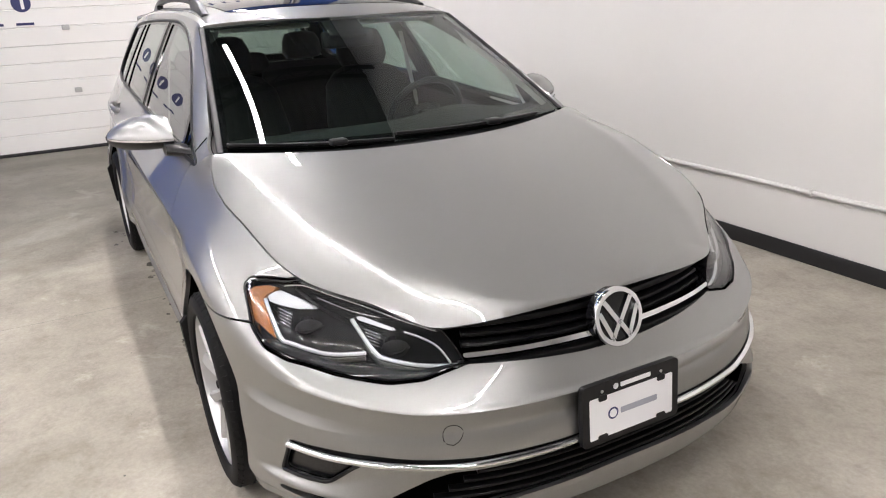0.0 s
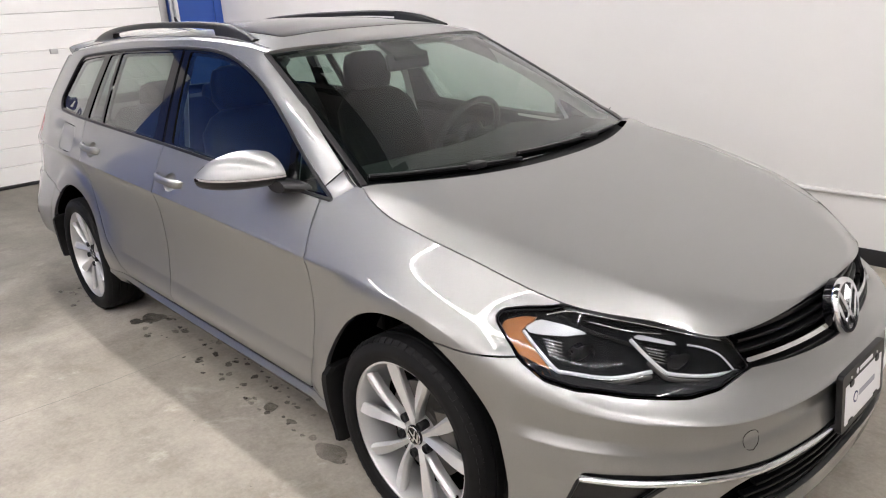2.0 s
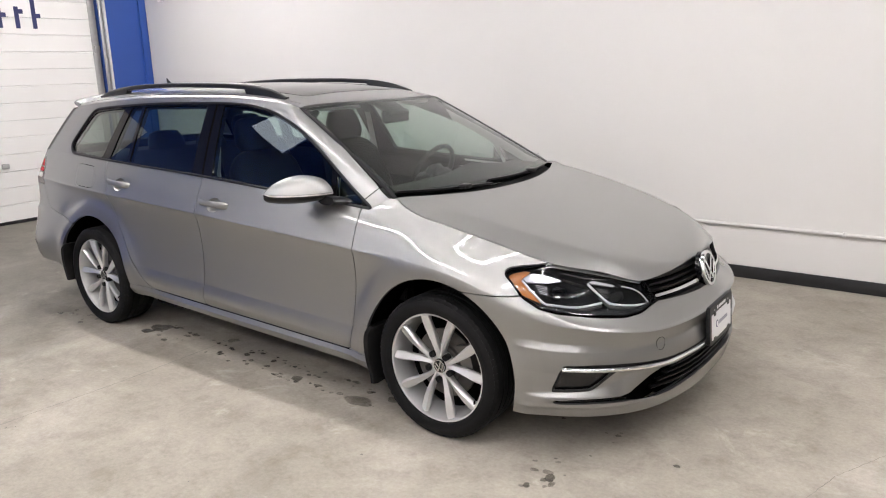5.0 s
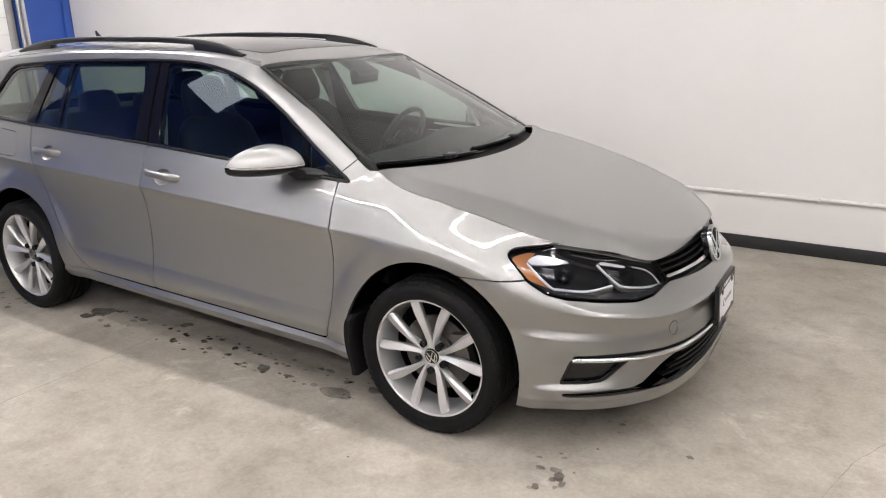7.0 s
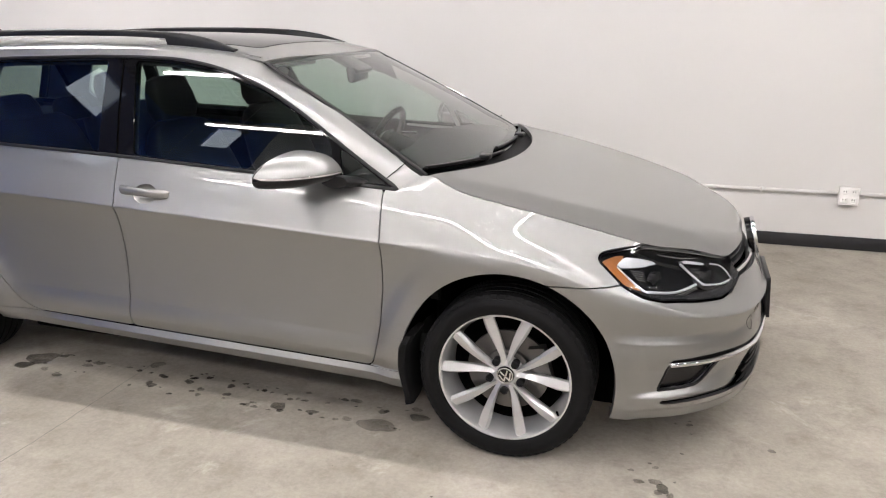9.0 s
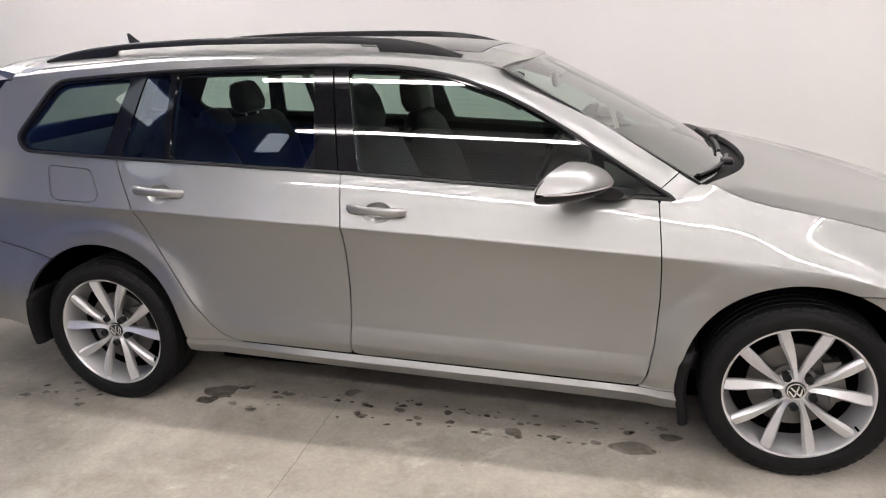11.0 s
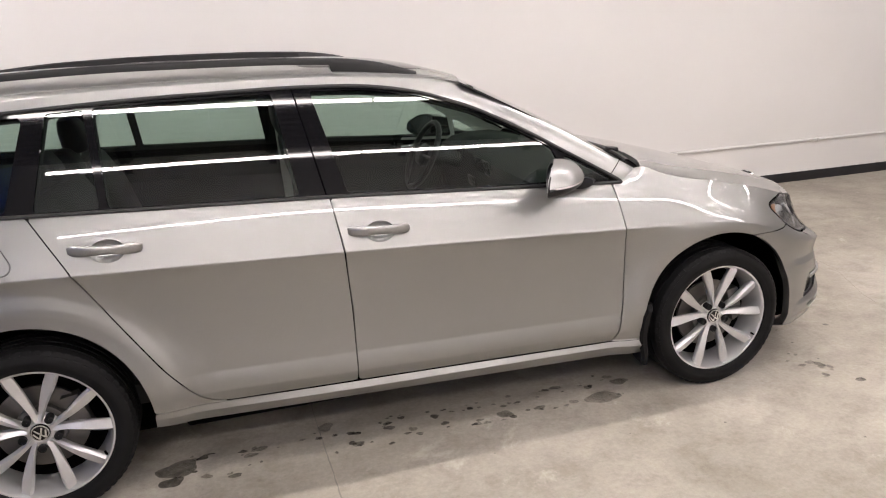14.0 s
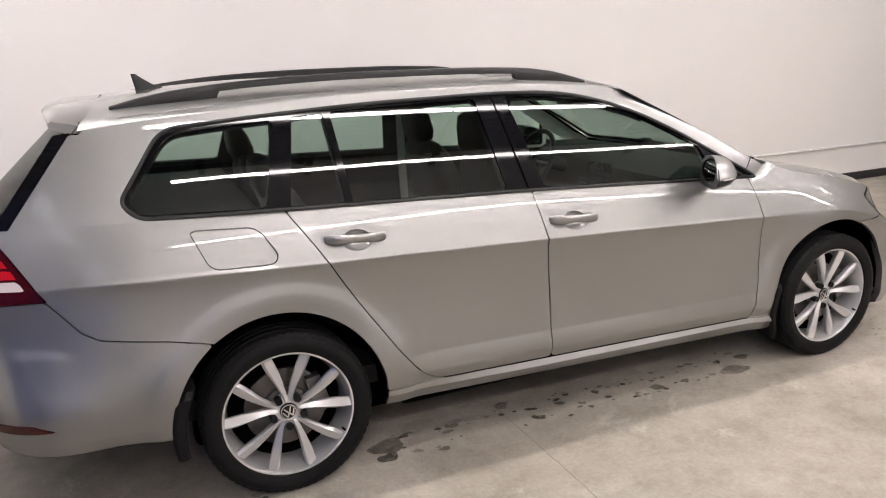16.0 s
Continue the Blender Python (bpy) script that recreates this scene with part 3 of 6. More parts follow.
EDGE_PLAN = ((0, 0.772, 0.0), (0.2, 0.760, 0.22), (0.4, 0.706, 0.436), (0.6, 0.575, 0.565), (0.8, 0.430, 0.683), (0.9, 0.322, 0.721), (1, 0.169, 0.743))
EDGE_Z = ((0, 0.697), (0.2, 0.693), (0.4, 0.682), (0.6, 0.729), (0.8, 0.770), (0.9, 0.804), (1, 0.846))
EDGE = Line(0.772, 0.603, 2.8, BELT_S, -3.61, 0.18, 2.4, EDGE_Z, BELT_Z, 1.04, EDGE_PLAN)
LINES = [
    Line(0.825, 0.75, 2.6, ((0.1, 0.80), (-0.4, 0.835), (-2.3, 0.835), (-2.9, 0.80), (-3.2, 0.80)), -3.60, 0.40, 2.4,
         ((0, 0.172), (0.5, 0.180), (0.8, 0.184), (1, 0.186)), ((0.1, 0.186), (-0.42, 0.205), (-2.2, 0.255), (-3.0, 0.285), (-3.2, 0.30)), 0.33),
    Line(0.866, 0.77, 2.6, ((0.1, 0.855), (-0.4, 0.868), (-1.9, 0.867), (-2.15, 0.853), (-2.9, 0.858), (-3.2, 0.856)), -3.675, 0.40, 2.4,
         ((0, 0.196), (0.5, 0.200), (0.8, 0.204), (1, 0.215)), ((0.1, 0.215), (-0.42, 0.254), (-1.56, 0.278), (-2.2, 0.296), (-3.0, 0.315), (-3.2, 0.33)), 0.36),
    Line(0.879, 0.775, 2.6, ((0.1, 0.872), (-0.45, 0.855), (-1.9, 0.852), (-2.15, 0.856), (-2.9, 0.862), (-3.2, 0.866)), -3.695, 0.40, 2.4,
         ((0, 0.262), (0.5, 0.250), (0.8, 0.262), (1, 0.276)), ((0.1, 0.276), (-0.45, 0.284), (-1.56, 0.309), (-2.2, 0.325), (-3.0, 0.36), (-3.2, 0.37)), 0.40),
    Line(0.873, 0.775, 2.6, ((0.1, 0.874), (-0.45, 0.872), (-2.3, 0.868), (-3.2, 0.870)), -3.70, 0.40, 2.4,
         ((0, 0.385), (0.35, 0.372), (0.6, 0.37), (1, 0.385)), ((0.1, 0.385), (-0.45, 0.352), (-1.56, 0.372), (-2.2, 0.40), (-3.0, 0.45), (-3.2, 0.455)), 0.48),
    Line(0.857, 0.762, 2.6, ((0.1, 0.860), (-0.45, 0.850), (-2.3, 0.843), (-3.0, 0.848), (-3.2, 0.832), (-3.4, 0.795)), -3.69, 0.32, 2.4,
         ((0, 0.455), (0.35, 0.455), (0.6, 0.465), (0.8, 0.48), (1, 0.54)), ((0.1, 0.54), (-0.45, 0.55), (-1.56, 0.585), (-2.2, 0.60), (-3.2, 0.64)), 0.64),
    Line(0.877, 0.765, 2.5, ((0.1, 0.868), (-0.45, 0.860), (-1.0, 0.863), (-1.56, 0.862), (-2.5, 0.853), (-3.0, 0.826), (-3.2, 0.798), (-3.45, 0.752)), -3.66, 0.21, 2.1,
         ((0, 0.509), (0.27, 0.511), (0.36, 0.516), (0.464, 0.530), (0.594, 0.549), (0.722, 0.570), (0.8, 0.592), (1, 0.705)), tuple((x, z - 0.006) for x, z in CREASE_Z), 0.86),
    Line(0.862, 0.75, 2.5, ((0.1, 0.860), (-0.45, 0.851), (-1.0, 0.855), (-1.56, 0.855), (-2.5, 0.844), (-3.0, 0.816), (-3.2, 0.788), (-3.45, 0.742)), -3.65, 0.20, 2.1,
         ((0, 0.518), (0.27, 0.521), (0.36, 0.527), (0.464, 0.542), (0.6, 0.562), (0.8, 0.630), (1, 0.735)), tuple((x, z + 0.008 + 0.014 * max(0, min(1, (x + 0.3) / 0.4))) for x, z in CREASE_Z), 0.875),
    Line(0.826, 0.715, 2.15, ((0.1, 0.835), (-0.1, 0.818), (-0.45, 0.807), (-1.0, 0.8105), (-1.56, 0.8125), (-2.6, 0.796), (-3.0, 0.770), (-3.2, 0.745), (-3.45, 0.703)), -3.64, 0.20, 2.4,
         ((0, 0.588), (0.35, 0.592), (0.6, 0.612), (0.8, 0.690), (1, 0.790)), ((0.1, 0.790), (-0.1, 0.822), (-0.45, 0.855), (-1.56, 0.905), (-2.6, 0.942), (-3.2, 0.952)), 0.97),
    EDGE,
]
LEVEL = np.array([0, 0.03, 0.09, 0.18, 0.37, 0.585, 0.60, 0.70, 0.80])


def bend(X, Y, x):
    """Curve of even curvature through the columns of Y at X, bent freely at its ends."""
    n = len(X)
    h = np.diff(X)
    A, B = np.eye(n), np.zeros((n, Y.shape[1]))
    for k in range(1, n - 1):
        A[k, k - 1:k + 2] = h[k - 1], 2 * (h[k - 1] + h[k]), h[k]
        B[k] = 6 * ((Y[k + 1] - Y[k]) / h[k] - (Y[k] - Y[k - 1]) / h[k - 1])
    M = np.linalg.solve(A, B)
    k = np.clip(np.searchsorted(X, x) - 1, 0, n - 2)
    a, b, hh = (X[k + 1] - x)[:, None], (x - X[k])[:, None], h[k][:, None]
    return (M[k] * a ** 3 + M[k + 1] * b ** 3) / (6 * hh) + (Y[k] / hh - M[k] * hh / 6) * a + (Y[k + 1] / hh - M[k + 1] * hh / 6) * b


def lower_body():
    u = np.concatenate([np.linspace(0, 1, 110), np.linspace(1, 2, 250)[1:], np.linspace(2, 3, 70)[1:]])
    parts = [np.linspace(0, 0.03, 4), np.linspace(0.03, 0.09, 16)[1:], np.linspace(0.09, 0.28, 48)[1:], np.linspace(0.28, 0.585, 40)[1:], np.linspace(0.585, 0.60, 4)[1:], np.linspace(0.60, 0.80, 18)[1:]]
    v = np.concatenate(parts)
    L = np.stack([ln.at(u) for ln in LINES], 1)
    # even out the long lines of the side
    for sig, u0, u1, lines in ((8.0, 0.98, 1.10, range(8)), (16.0, 1.20, 1.36, range(9))):
        ker = np.exp(-0.5 * (np.arange(-48, 49) / sig) ** 2)
        ker /= ker.sum()
        wu = np.clip((u - u0) / (u1 - u0), 0, 1) * np.clip((1.92 - u) / 0.14, 0, 1)
        for k in lines:
            for q in range(3):
                sm = np.convolve(np.pad(L[:, k, q], 48, mode="edge"), ker, "valid")
                L[:, k, q] += wu * (sm - L[:, k, q])
    fold = np.interp(u, [0.76, 0.88, 1.03, 1.14], [1, 0, 0, 1])
    G = np.zeros((len(u), len(v), 3))
    lev = np.array([0.09, 0.18, 0.37, 0.5925, 0.70, 0.80])
    a, b, d = v <= 0.09, (v > 0.09) & (v <= 0.585), v >= 0.60
    mid = (v > 0.585) & (v < 0.60)
    for i in range(len(u)):
        soft = bend(lev, np.concatenate([L[i, 2:5], (L[i, 5:6] + L[i, 6:7]) / 2, L[i, 7:]]), v)
        crisp = soft.copy()
        crisp[a] = np.stack([np.interp(v[a], LEVEL[:3], L[i, :3, q]) for q in range(3)], -1)
        crisp[b] = bend(LEVEL[2:6], L[i, 2:6], v[b])
        crisp[mid] = np.stack([np.interp(v[mid], LEVEL[5:7], L[i, 5:7, q]) for q in range(3)], -1)
        crisp[d] = bend(LEVEL[6:], L[i, 6:], v[d])
        soft[a] = crisp[a]
        G[i] = crisp * fold[i] + soft * (1 - fold[i])
    # even out the wing
    ker = np.exp(-0.5 * (np.arange(-18, 19) / 6.0) ** 2)
    ker /= ker.sum()
    wv = np.clip((0.80 - v) / 0.06, 0, 1) * np.clip((v - 0.09) / 0.05, 0, 1)
    wu = np.interp(u, [0.55, 0.75, 1.15, 1.35], [0, 1, 1, 0])
    for j in range(len(v)):
        for q in range(3):
            sm = np.convolve(np.pad(G[:, j, q], 18, mode="edge"), ker, "valid")
            G[:, j, q] += wu * wv[j] * (sm - G[:, j, q])
    # flared wheel arches
    for cx in (0.0, AXLE_R):
        r = np.hypot(G[..., 0] - cx, G[..., 2] - HUB_Z)
        t = 0.65 * np.clip((0.53 - r) / 0.10, 0, 1) + 0.35 * np.clip((0.478 - r) / 0.045, 0, 1)
        G[..., 1] += 0.013 * t * t * (3 - 2 * t) * np.clip((u[:, None] - 0.55) / 0.3, 0, 1) * np.clip((2.3 - u[:, None]) / 0.2, 0, 1)
        t2 = np.clip((0.450 - r) / 0.035, 0, 1)
        G[..., 1] += 0.003 * t2 * np.clip((u[:, None] - 0.55) / 0.3, 0, 1)
    # second fold on the corners of the bumper
    dd = G[..., 1] - G[..., 0]
    zr = np.interp(dd, [-0.05, 0.2, 0.32, 0.45], [0.452, 0.464, 0.468, 0.480])
    fade = np.clip((dd + 0.10) / 0.25, 0, 1) * np.clip((0.50 - dd) / 0.12, 0, 1) * (G[..., 0] > 0.1)
    G[..., 1] += 0.014 * fade * np.clip(1 - np.where(G[..., 2] > zr, (G[..., 2] - zr) / 0.026, (zr - G[..., 2]) / 0.09), 0, 1)
    # the blade under the fog lamp and the lip under the slot, with ledges that face upwards
    turn = np.interp(dd, [-0.75, -0.1, 0.40], [0.05, 0.75, 1.4])
    zl = np.interp(dd, [-0.22, -0.072, 0.039, 0.097, 0.195, 0.306, 0.40], [0.372, 0.350, 0.324, 0.313, 0.306, 0.302, 0.299])
    low = np.clip((zl - G[..., 2]) / (zl - 0.290), 0, 1) * np.clip((G[..., 2] - 0.235) / 0.03, 0, 1)
    push = 0.016 * low * np.interp(dd, [-0.24, -0.08, 0.33, 0.44], [0, 1, 1, 0])
    push += 0.010 * np.clip((0.262 - G[..., 2]) / 0.016, 0, 1) * np.interp(dd, [-0.5, -0.25, 0.42, 0.50], [0.3, 1, 1, 0.2])
    push *= (G[..., 0] > 0.1) * np.clip((G[..., 0] - 0.30) / 0.08, 0, 1)
    G[..., 0] += push * np.cos(turn)
    G[..., 1] += push * np.sin(turn)
    # hollow under the crease of the side
    q = np.clip(crease_z(G[..., 0]) - 0.006 - G[..., 2], 0, None) / 0.055
    G[..., 1] -= 0.0058 * q * np.exp(1 - q) * fold[:, None] * np.clip((u[:, None] - 1.05) / 0.15, 0, 1) * np.clip((G[..., 0] + 3.45) / 0.3, 0, 1)
    # fold of the rear bumper
    zf = np.interp(G[..., 0], [-3.48, -3.33, -3.28], [0.662, 0.650, 0.642])
    fade = np.clip((-3.285 - G[..., 0]) / 0.06, 0, 1)
    G[..., 1] += 0.011 * fade * np.clip(1 - np.where(G[..., 2] > zf, (G[..., 2] - zf) / 0.024, (zf - G[..., 2]) / 0.10), 0, 1)
    # the foot of the doors: hollow above, then a ledge that kicks out over the sill
    w = G[..., 2] - np.interp(G[..., 0], [-2.03, -1.556, -0.497], [0.318, 0.306, 0.281])
    hollow = np.where(w < 0.115, np.clip((w - 0.043) / 0.072, 0, 1), 0.5 + 0.5 * np.cos(math.pi * np.clip((w - 0.115) / 0.24, 0, 1)))
    G[..., 1] -= 0.0135 * hollow * np.clip((-0.38 - G[..., 0]) / 0.10, 0, 1) * np.clip((G[..., 0] + 2.22) / 0.14, 0, 1)
    G[..., 1] *= -1
    sk = Skin.grid(G, flip=True)
    # a fair flow of the surface over the wing, with no ripples
    N = sk.N.reshape(len(u), len(v), 3).copy()
    M = N.copy()
    for axis, sig in ((0, 7.0), (1, 3.0)):
        ker = np.exp(-0.5 * (np.arange(-20, 21) / sig) ** 2)
        ker /= ker.sum()
        pad = [(20, 20) if a == axis else (0, 0) for a in range(3)]
        P = np.pad(M, pad, mode="edge")
        M = sum(k * np.take(P, range(i, i + M.shape[axis]), axis) for i, k in enumerate(ker))
    wing = np.interp(u, [0.66, 0.80, 1.06, 1.16], [0, 1, 1, 0])[:, None, None] * np.interp(v, [0.36, 0.50], [0, 1])[None, :, None]
    wing = np.maximum(wing, np.interp(u, [1.10, 1.18, 1.32, 1.48], [0, 1, 1, 0])[:, None, None] * np.interp(v, [0.61, 0.635], [0, 1])[None, :, None])
    wing += np.interp(u, [1.86, 1.98], [0, 0.72])[:, None, None] * np.interp(v, [0.06, 0.12, 0.50, 0.56], [0, 1, 1, 0])[None, :, None]
    N += wing * (M - N)
    # the shoulder of the front door keeps one slope down to its crease
    j = int(np.argmin(np.abs(v - 0.665)))
    keep = 0.75 * np.interp(u, [0.90, 0.98, 1.25, 1.40], [0, 1, 1, 0])[:, None, None] * ((v >= 0.60) & (v < 0.665))[None, :, None]
    N += keep * (N[:, j:j + 1] - N)
    sk.N = (N / np.linalg.norm(N, axis=2, keepdims=True)).reshape(-1, 3)
    middle = np.abs(sk.V[:, 1]) < 1e-6
    sk.N[middle, 1] = 0
    sk.N[middle] /= np.linalg.norm(sk.N[middle], axis=1, keepdims=True)
    return sk


def cabin_s(x, z):
    """Half width of the cabin side above the belt."""
    dz = z - belt_z(x)
    return belt_s(np.maximum(x, -3.5)) - 0.45 * dz - 0.22 * dz * np.abs(dz)


edge_z = spl((-0.9, 1.29), (-1.02, 1.338), (-1.2, 1.362), (-1.68, 1.388), (-2.2, 1.386), (-2.9, 1.348), (-3.3, 1.312))
crown_z = spl((-0.85, 1.306), (-0.90, 1.326), (-0.96, 1.351), (-1.03, 1.374), (-1.2, 1.412), (-1.5, 1.438), (-2.0, 1.450), (-2.5, 1.447), (-2.9, 1.430), (-3.2, 1.402), (-3.4, 1.372))
screen_z = spl((-0.30, 0.941), (-0.335, 0.961), (-0.66, 1.150), (-1.02, 1.333), (-1.05, 1.348))


def cabin_side():
    x = np.linspace(-0.335, -3.5, 300)
    zt = np.where(x > -1.03, np.minimum(screen_z(x) + 0.03, edge_z(np.minimum(x, -1.03))), edge_z(x))
    zb = belt_z(x)
    zt = np.maximum(zt, zb + 0.012)
    t = np.linspace(0, 1, 40)
    Z = zb[:, None] + (zt - zb)[:, None] * t[None]
    X = np.repeat(x[:, None], 40, 1)
    # the screen pillar rolls over towards the glass
    near = np.clip(1 - (screen_z(X) - Z) / 0.065, 0, 1.2) * np.clip((X + 1.12) / 0.10, 0, 1) * np.clip((-0.36 - X) / 0.08, 0, 1)
    return Skin.grid(np.stack([X, -cabin_s(X, Z) + 0.021 * near ** 2, Z], -1), flip=True)


def roof_z(x, s):
    zt = edge_z(x)
    st = cabin_s(x, zt)
    return zt + (crown_z(x) - zt) * np.clip(1 - (np.abs(s) / st) ** 3.0, 0, 1) ** (1 / 1.3)


def roof():
    x = np.linspace(-0.85, -3.42, 150)
    t = np.sin(np.linspace(-1, 1, 90) * math.pi / 2)
    st = cabin_s(x, edge_z(x))
    Y = st[:, None] * t[None]
    X = np.repeat(x[:, None], 90, 1)
    return Skin.grid(np.stack([X, Y, roof_z(X, Y)], -1), flip=True)


def screen_bottom(s):
    k = np.abs(s) / 0.70
    return np.stack([-0.205 - 0.135 * k ** 2.2, s, 0.948 + 0.016 * k ** 2], -1)


def screen_top(s):
    k = np.abs(s) / 0.575
    return np.stack([-0.958 - 0.072 * k ** 2.2, s, 1.351 - 0.016 * k ** 2.2], -1)


def windscreen():
    t = np.linspace(-1, 1, 80)
    p = np.linspace(0, 1, 40)
    A, B = screen_bottom(0.685 * t), screen_top(0.556 * t)
    G = A[None] * (1 - p)[:, None, None] + B[None] * p[:, None, None]
    b = np.sin(math.pi * p)[:, None] * (0.013 - 0.008 * np.abs(t)[None] ** 2)
    G[..., 0] += 0.5 * b
    G[..., 2] += 0.85 * b
    return Skin.grid(G, flip=True)


hood_mid = spl((0.79, 0.680), (0.772, 0.700), (0.74, 0.722), (0.66, 0.755), (0.5, 0.803), (0.2, 0.878), (0.0, 0.922), (-0.2, 0.962), (-0.34, 0.985))


fold_y = spl((-0.3, 0.690), (-0.055, 0.653), (0.108, 0.620), (0.283, 0.582), (0.416, 0.545), (0.511, 0.513), (0.613, 0.479), (0.7, 0.443), (0.8, 0.39))


def hood():
    """Rows run from the shut line to the middle."""
    u = np.concatenate([np.linspace(0.015, 1, 120), np.linspace(1.0, 1.157, 50)[1:]])
    E = EDGE.at(u)
    n = 90
    t = np.linspace(-0.9945, 0.9945, 2 * n + 1)
    G = np.zeros((len(u), len(t), 3))
    for i, (x, s, z) in enumerate(E):
        # each row bends forward to the crown of the hood
        k = np.abs(t)
        xm = x + 0.02 * (1 - k ** 2) * max(0, min(1, (0.7 - x) / 0.3))
        G[i, :, 0] = xm
        G[i, :, 1] = s * t
        fold = 0.80 - 0.06 * np.clip(x / 0.7, 0, 1)
        drop = 0.30 * k ** 2 + 0.70 * np.where(k > fold - 0.06, ((np.maximum(k - fold + 0.06, 0)) / (1.06 - fold)) ** 1.7, 0)
        # a crisp fold parts the flat middle from the flank
        yf = float(fold_y(x))
        hang = lambda q: 0.009 * np.log1p(np.exp(np.clip((q - yf) / 0.009, -40, 40)))
        share = max(0.0, min(1.0, (s - yf - 0.02) / 0.07))
        folded = 0.28 * k ** 2 + 0.72 * hang(s * k) / hang(s)
        G[i, :, 2] = z + (hood_mid(xm) - z) * (1 - drop * (1 - share) - folded * share)
    return Skin.grid(G, flip=True)


BODY, CABIN, ROOF, SCREEN, BONNET = lower_body(), cabin_side(), roof(), windscreen(), hood()


# ---- outlines of the panels ----
def xz(V):
    return V[:, [0, 2]]


def dz(V):
    """Coordinates round the nose: outwards minus forward, and height."""
    return np.stack([-V[:, 1] - V[:, 0], V[:, 2]], 1)


DOOR_F = fillet([(-0.47, 0.95), (-0.455, 0.80), (-0.449, 0.72), (-0.447, 0.60), (-0.457, 0.44), (-0.476, 0.33), (-0.497, 0.281),
                 (-1.0, 0.293), (-1.556, 0.306), (-1.552, 0.571), (-1.565, 0.786), (-1.60, 1.05), (-0.52, 1.05)], 0.02)
DOOR_R = fillet([(-1.60, 1.05), (-1.565, 0.786), (-1.552, 0.571), (-1.556, 0.306), (-2.03, 0.318), (-2.09, 0.338), (-2.135, 0.375), (-2.20, 0.456),
                 (-2.353, 0.686), (-2.466, 0.880), (-2.58, 1.05)], [0.02, 0.1, 0.1, 0.015, 0.05, 0.05, 0.05, 0.05, 0.1, 0.1, 0.02])
SILL = np.array([(-0.36, 0.10), (-0.36, 0.2765), (-0.497, 0.279), (-1.0, 0.291), (-1.556, 0.304), (-2.03, 0.316), (-2.40, 0.322), (-2.40, 0.10)])
DLO = fillet([(-0.408, 0.914), (-0.425, 0.936), (-0.62, 1.049), (-0.81, 1.162), (-1.0, 1.256), (-1.205, 1.324), (-1.405, 1.357), (-1.68, 1.366),
              (-2.25, 1.358), (-2.7, 1.335), (-2.925, 1.318), (-3.088, 1.092), (-3.03, 1.032), (-2.596, 1.018), (-1.597, 0.983), (-1.0, 0.949), (-0.6, 0.926)],
             [0.02, 0.03, 0.2, 0.2, 0.2, 0.2, 0.2, 0.2, 0.2, 0.2, 0.06, 0.05, 0.04, 0.2, 0.2, 0.2, 0.1])
PANES = {
    "front_door": fillet([(-0.66, 0.952), (-0.70, 1.075), (-0.83, 1.150), (-1.0, 1.236), (-1.205, 1.302), (-1.405, 1.334), (-1.607, 1.343), (-1.525, 0.996), (-1.0, 0.966)], 0.015),
    "front_quarter": fillet([(-0.46, 0.936), (-0.625, 0.942), (-0.655, 1.045), (-0.62, 1.030)], 0.008),
    "rear_door": fillet([(-1.745, 1.343), (-2.25, 1.336), (-2.333, 1.332), (-2.312, 1.024), (-1.695, 1.003)], 0.012),
    "rear_door_quarter": fillet([(-2.362, 1.330), (-2.475, 1.324), (-2.535, 1.031), (-2.340, 1.025)], 0.012),
    "rear_quarter": fillet([(-2.545, 1.319), (-2.7, 1.311), (-2.905, 1.294), (-3.058, 1.092), (-3.02, 1.052), (-2.618, 1.036)], [0.02, 0.1, 0.05, 0.04, 0.03, 0.02]),
}
FLAP = fillet([(-2.88, 0.982), (-2.863, 0.988), (-2.68, 0.979), (-2.651, 0.96), (-2.607, 0.886), (-2.62, 0.861), (-2.656, 0.859), (-2.811, 0.863), (-2.836, 0.878)], 0.018)
LAMP_OUT = fillet([(0.508, 0.737), (0.480, 0.7575), (0.40, 0.764), (0.31, 0.768), (0.258, 0.776), (0.13, 0.7575), (-0.01, 0.7355), (-0.14, 0.711), (-0.268, 0.685), (-0.287, 0.672), (-0.358, 0.598), (-0.23, 0.571), (-0.12, 0.567),
                   (0.077, 0.581), (0.254, 0.600), (0.36, 0.622), (0.43, 0.655)], 0.010)
GRILLE = fillet([(-1.2, 0.80), (-0.27, 0.80), (-0.285, 0.672), (-0.358, 0.598), (-0.73, 0.583), (-1.2, 0.580)], 0.004)
INTAKE = fillet([(-1.2, 0.366), (-0.86, 0.366), (-0.65, 0.358), (-0.42, 0.355), (-0.33, 0.357), (-0.263, 0.344), (-0.184, 0.318), (-0.113, 0.293), (-0.045, 0.285), (0.081, 0.284), (0.193, 0.281),
                 (0.300, 0.276), (0.308, 0.270), (0.296, 0.264), (0.272, 0.2615), (0.08, 0.263), (-0.08, 0.261), (-0.28, 0.251), (-0.40, 0.250), (-0.55, 0.258), (-0.86, 0.265), (-1.2, 0.265)], 0.008)
FOG = fillet([(0.254, 0.392), (0.302, 0.309), (0.195, 0.311), (0.098, 0.316), (0.05, 0.338), (0.0, 0.366), (-0.036, 0.380)], [0.004, 0.008, 0.05, 0.05, 0.05, 0.05, 0.004])
STRIP = [(0.252, 0.3965), (0.09, 0.393), (-0.07, 0.387), (-0.18, 0.382), (-0.30, 0.376), (-0.42, 0.372), (-0.64, 0.372), (-0.80, 0.379)]
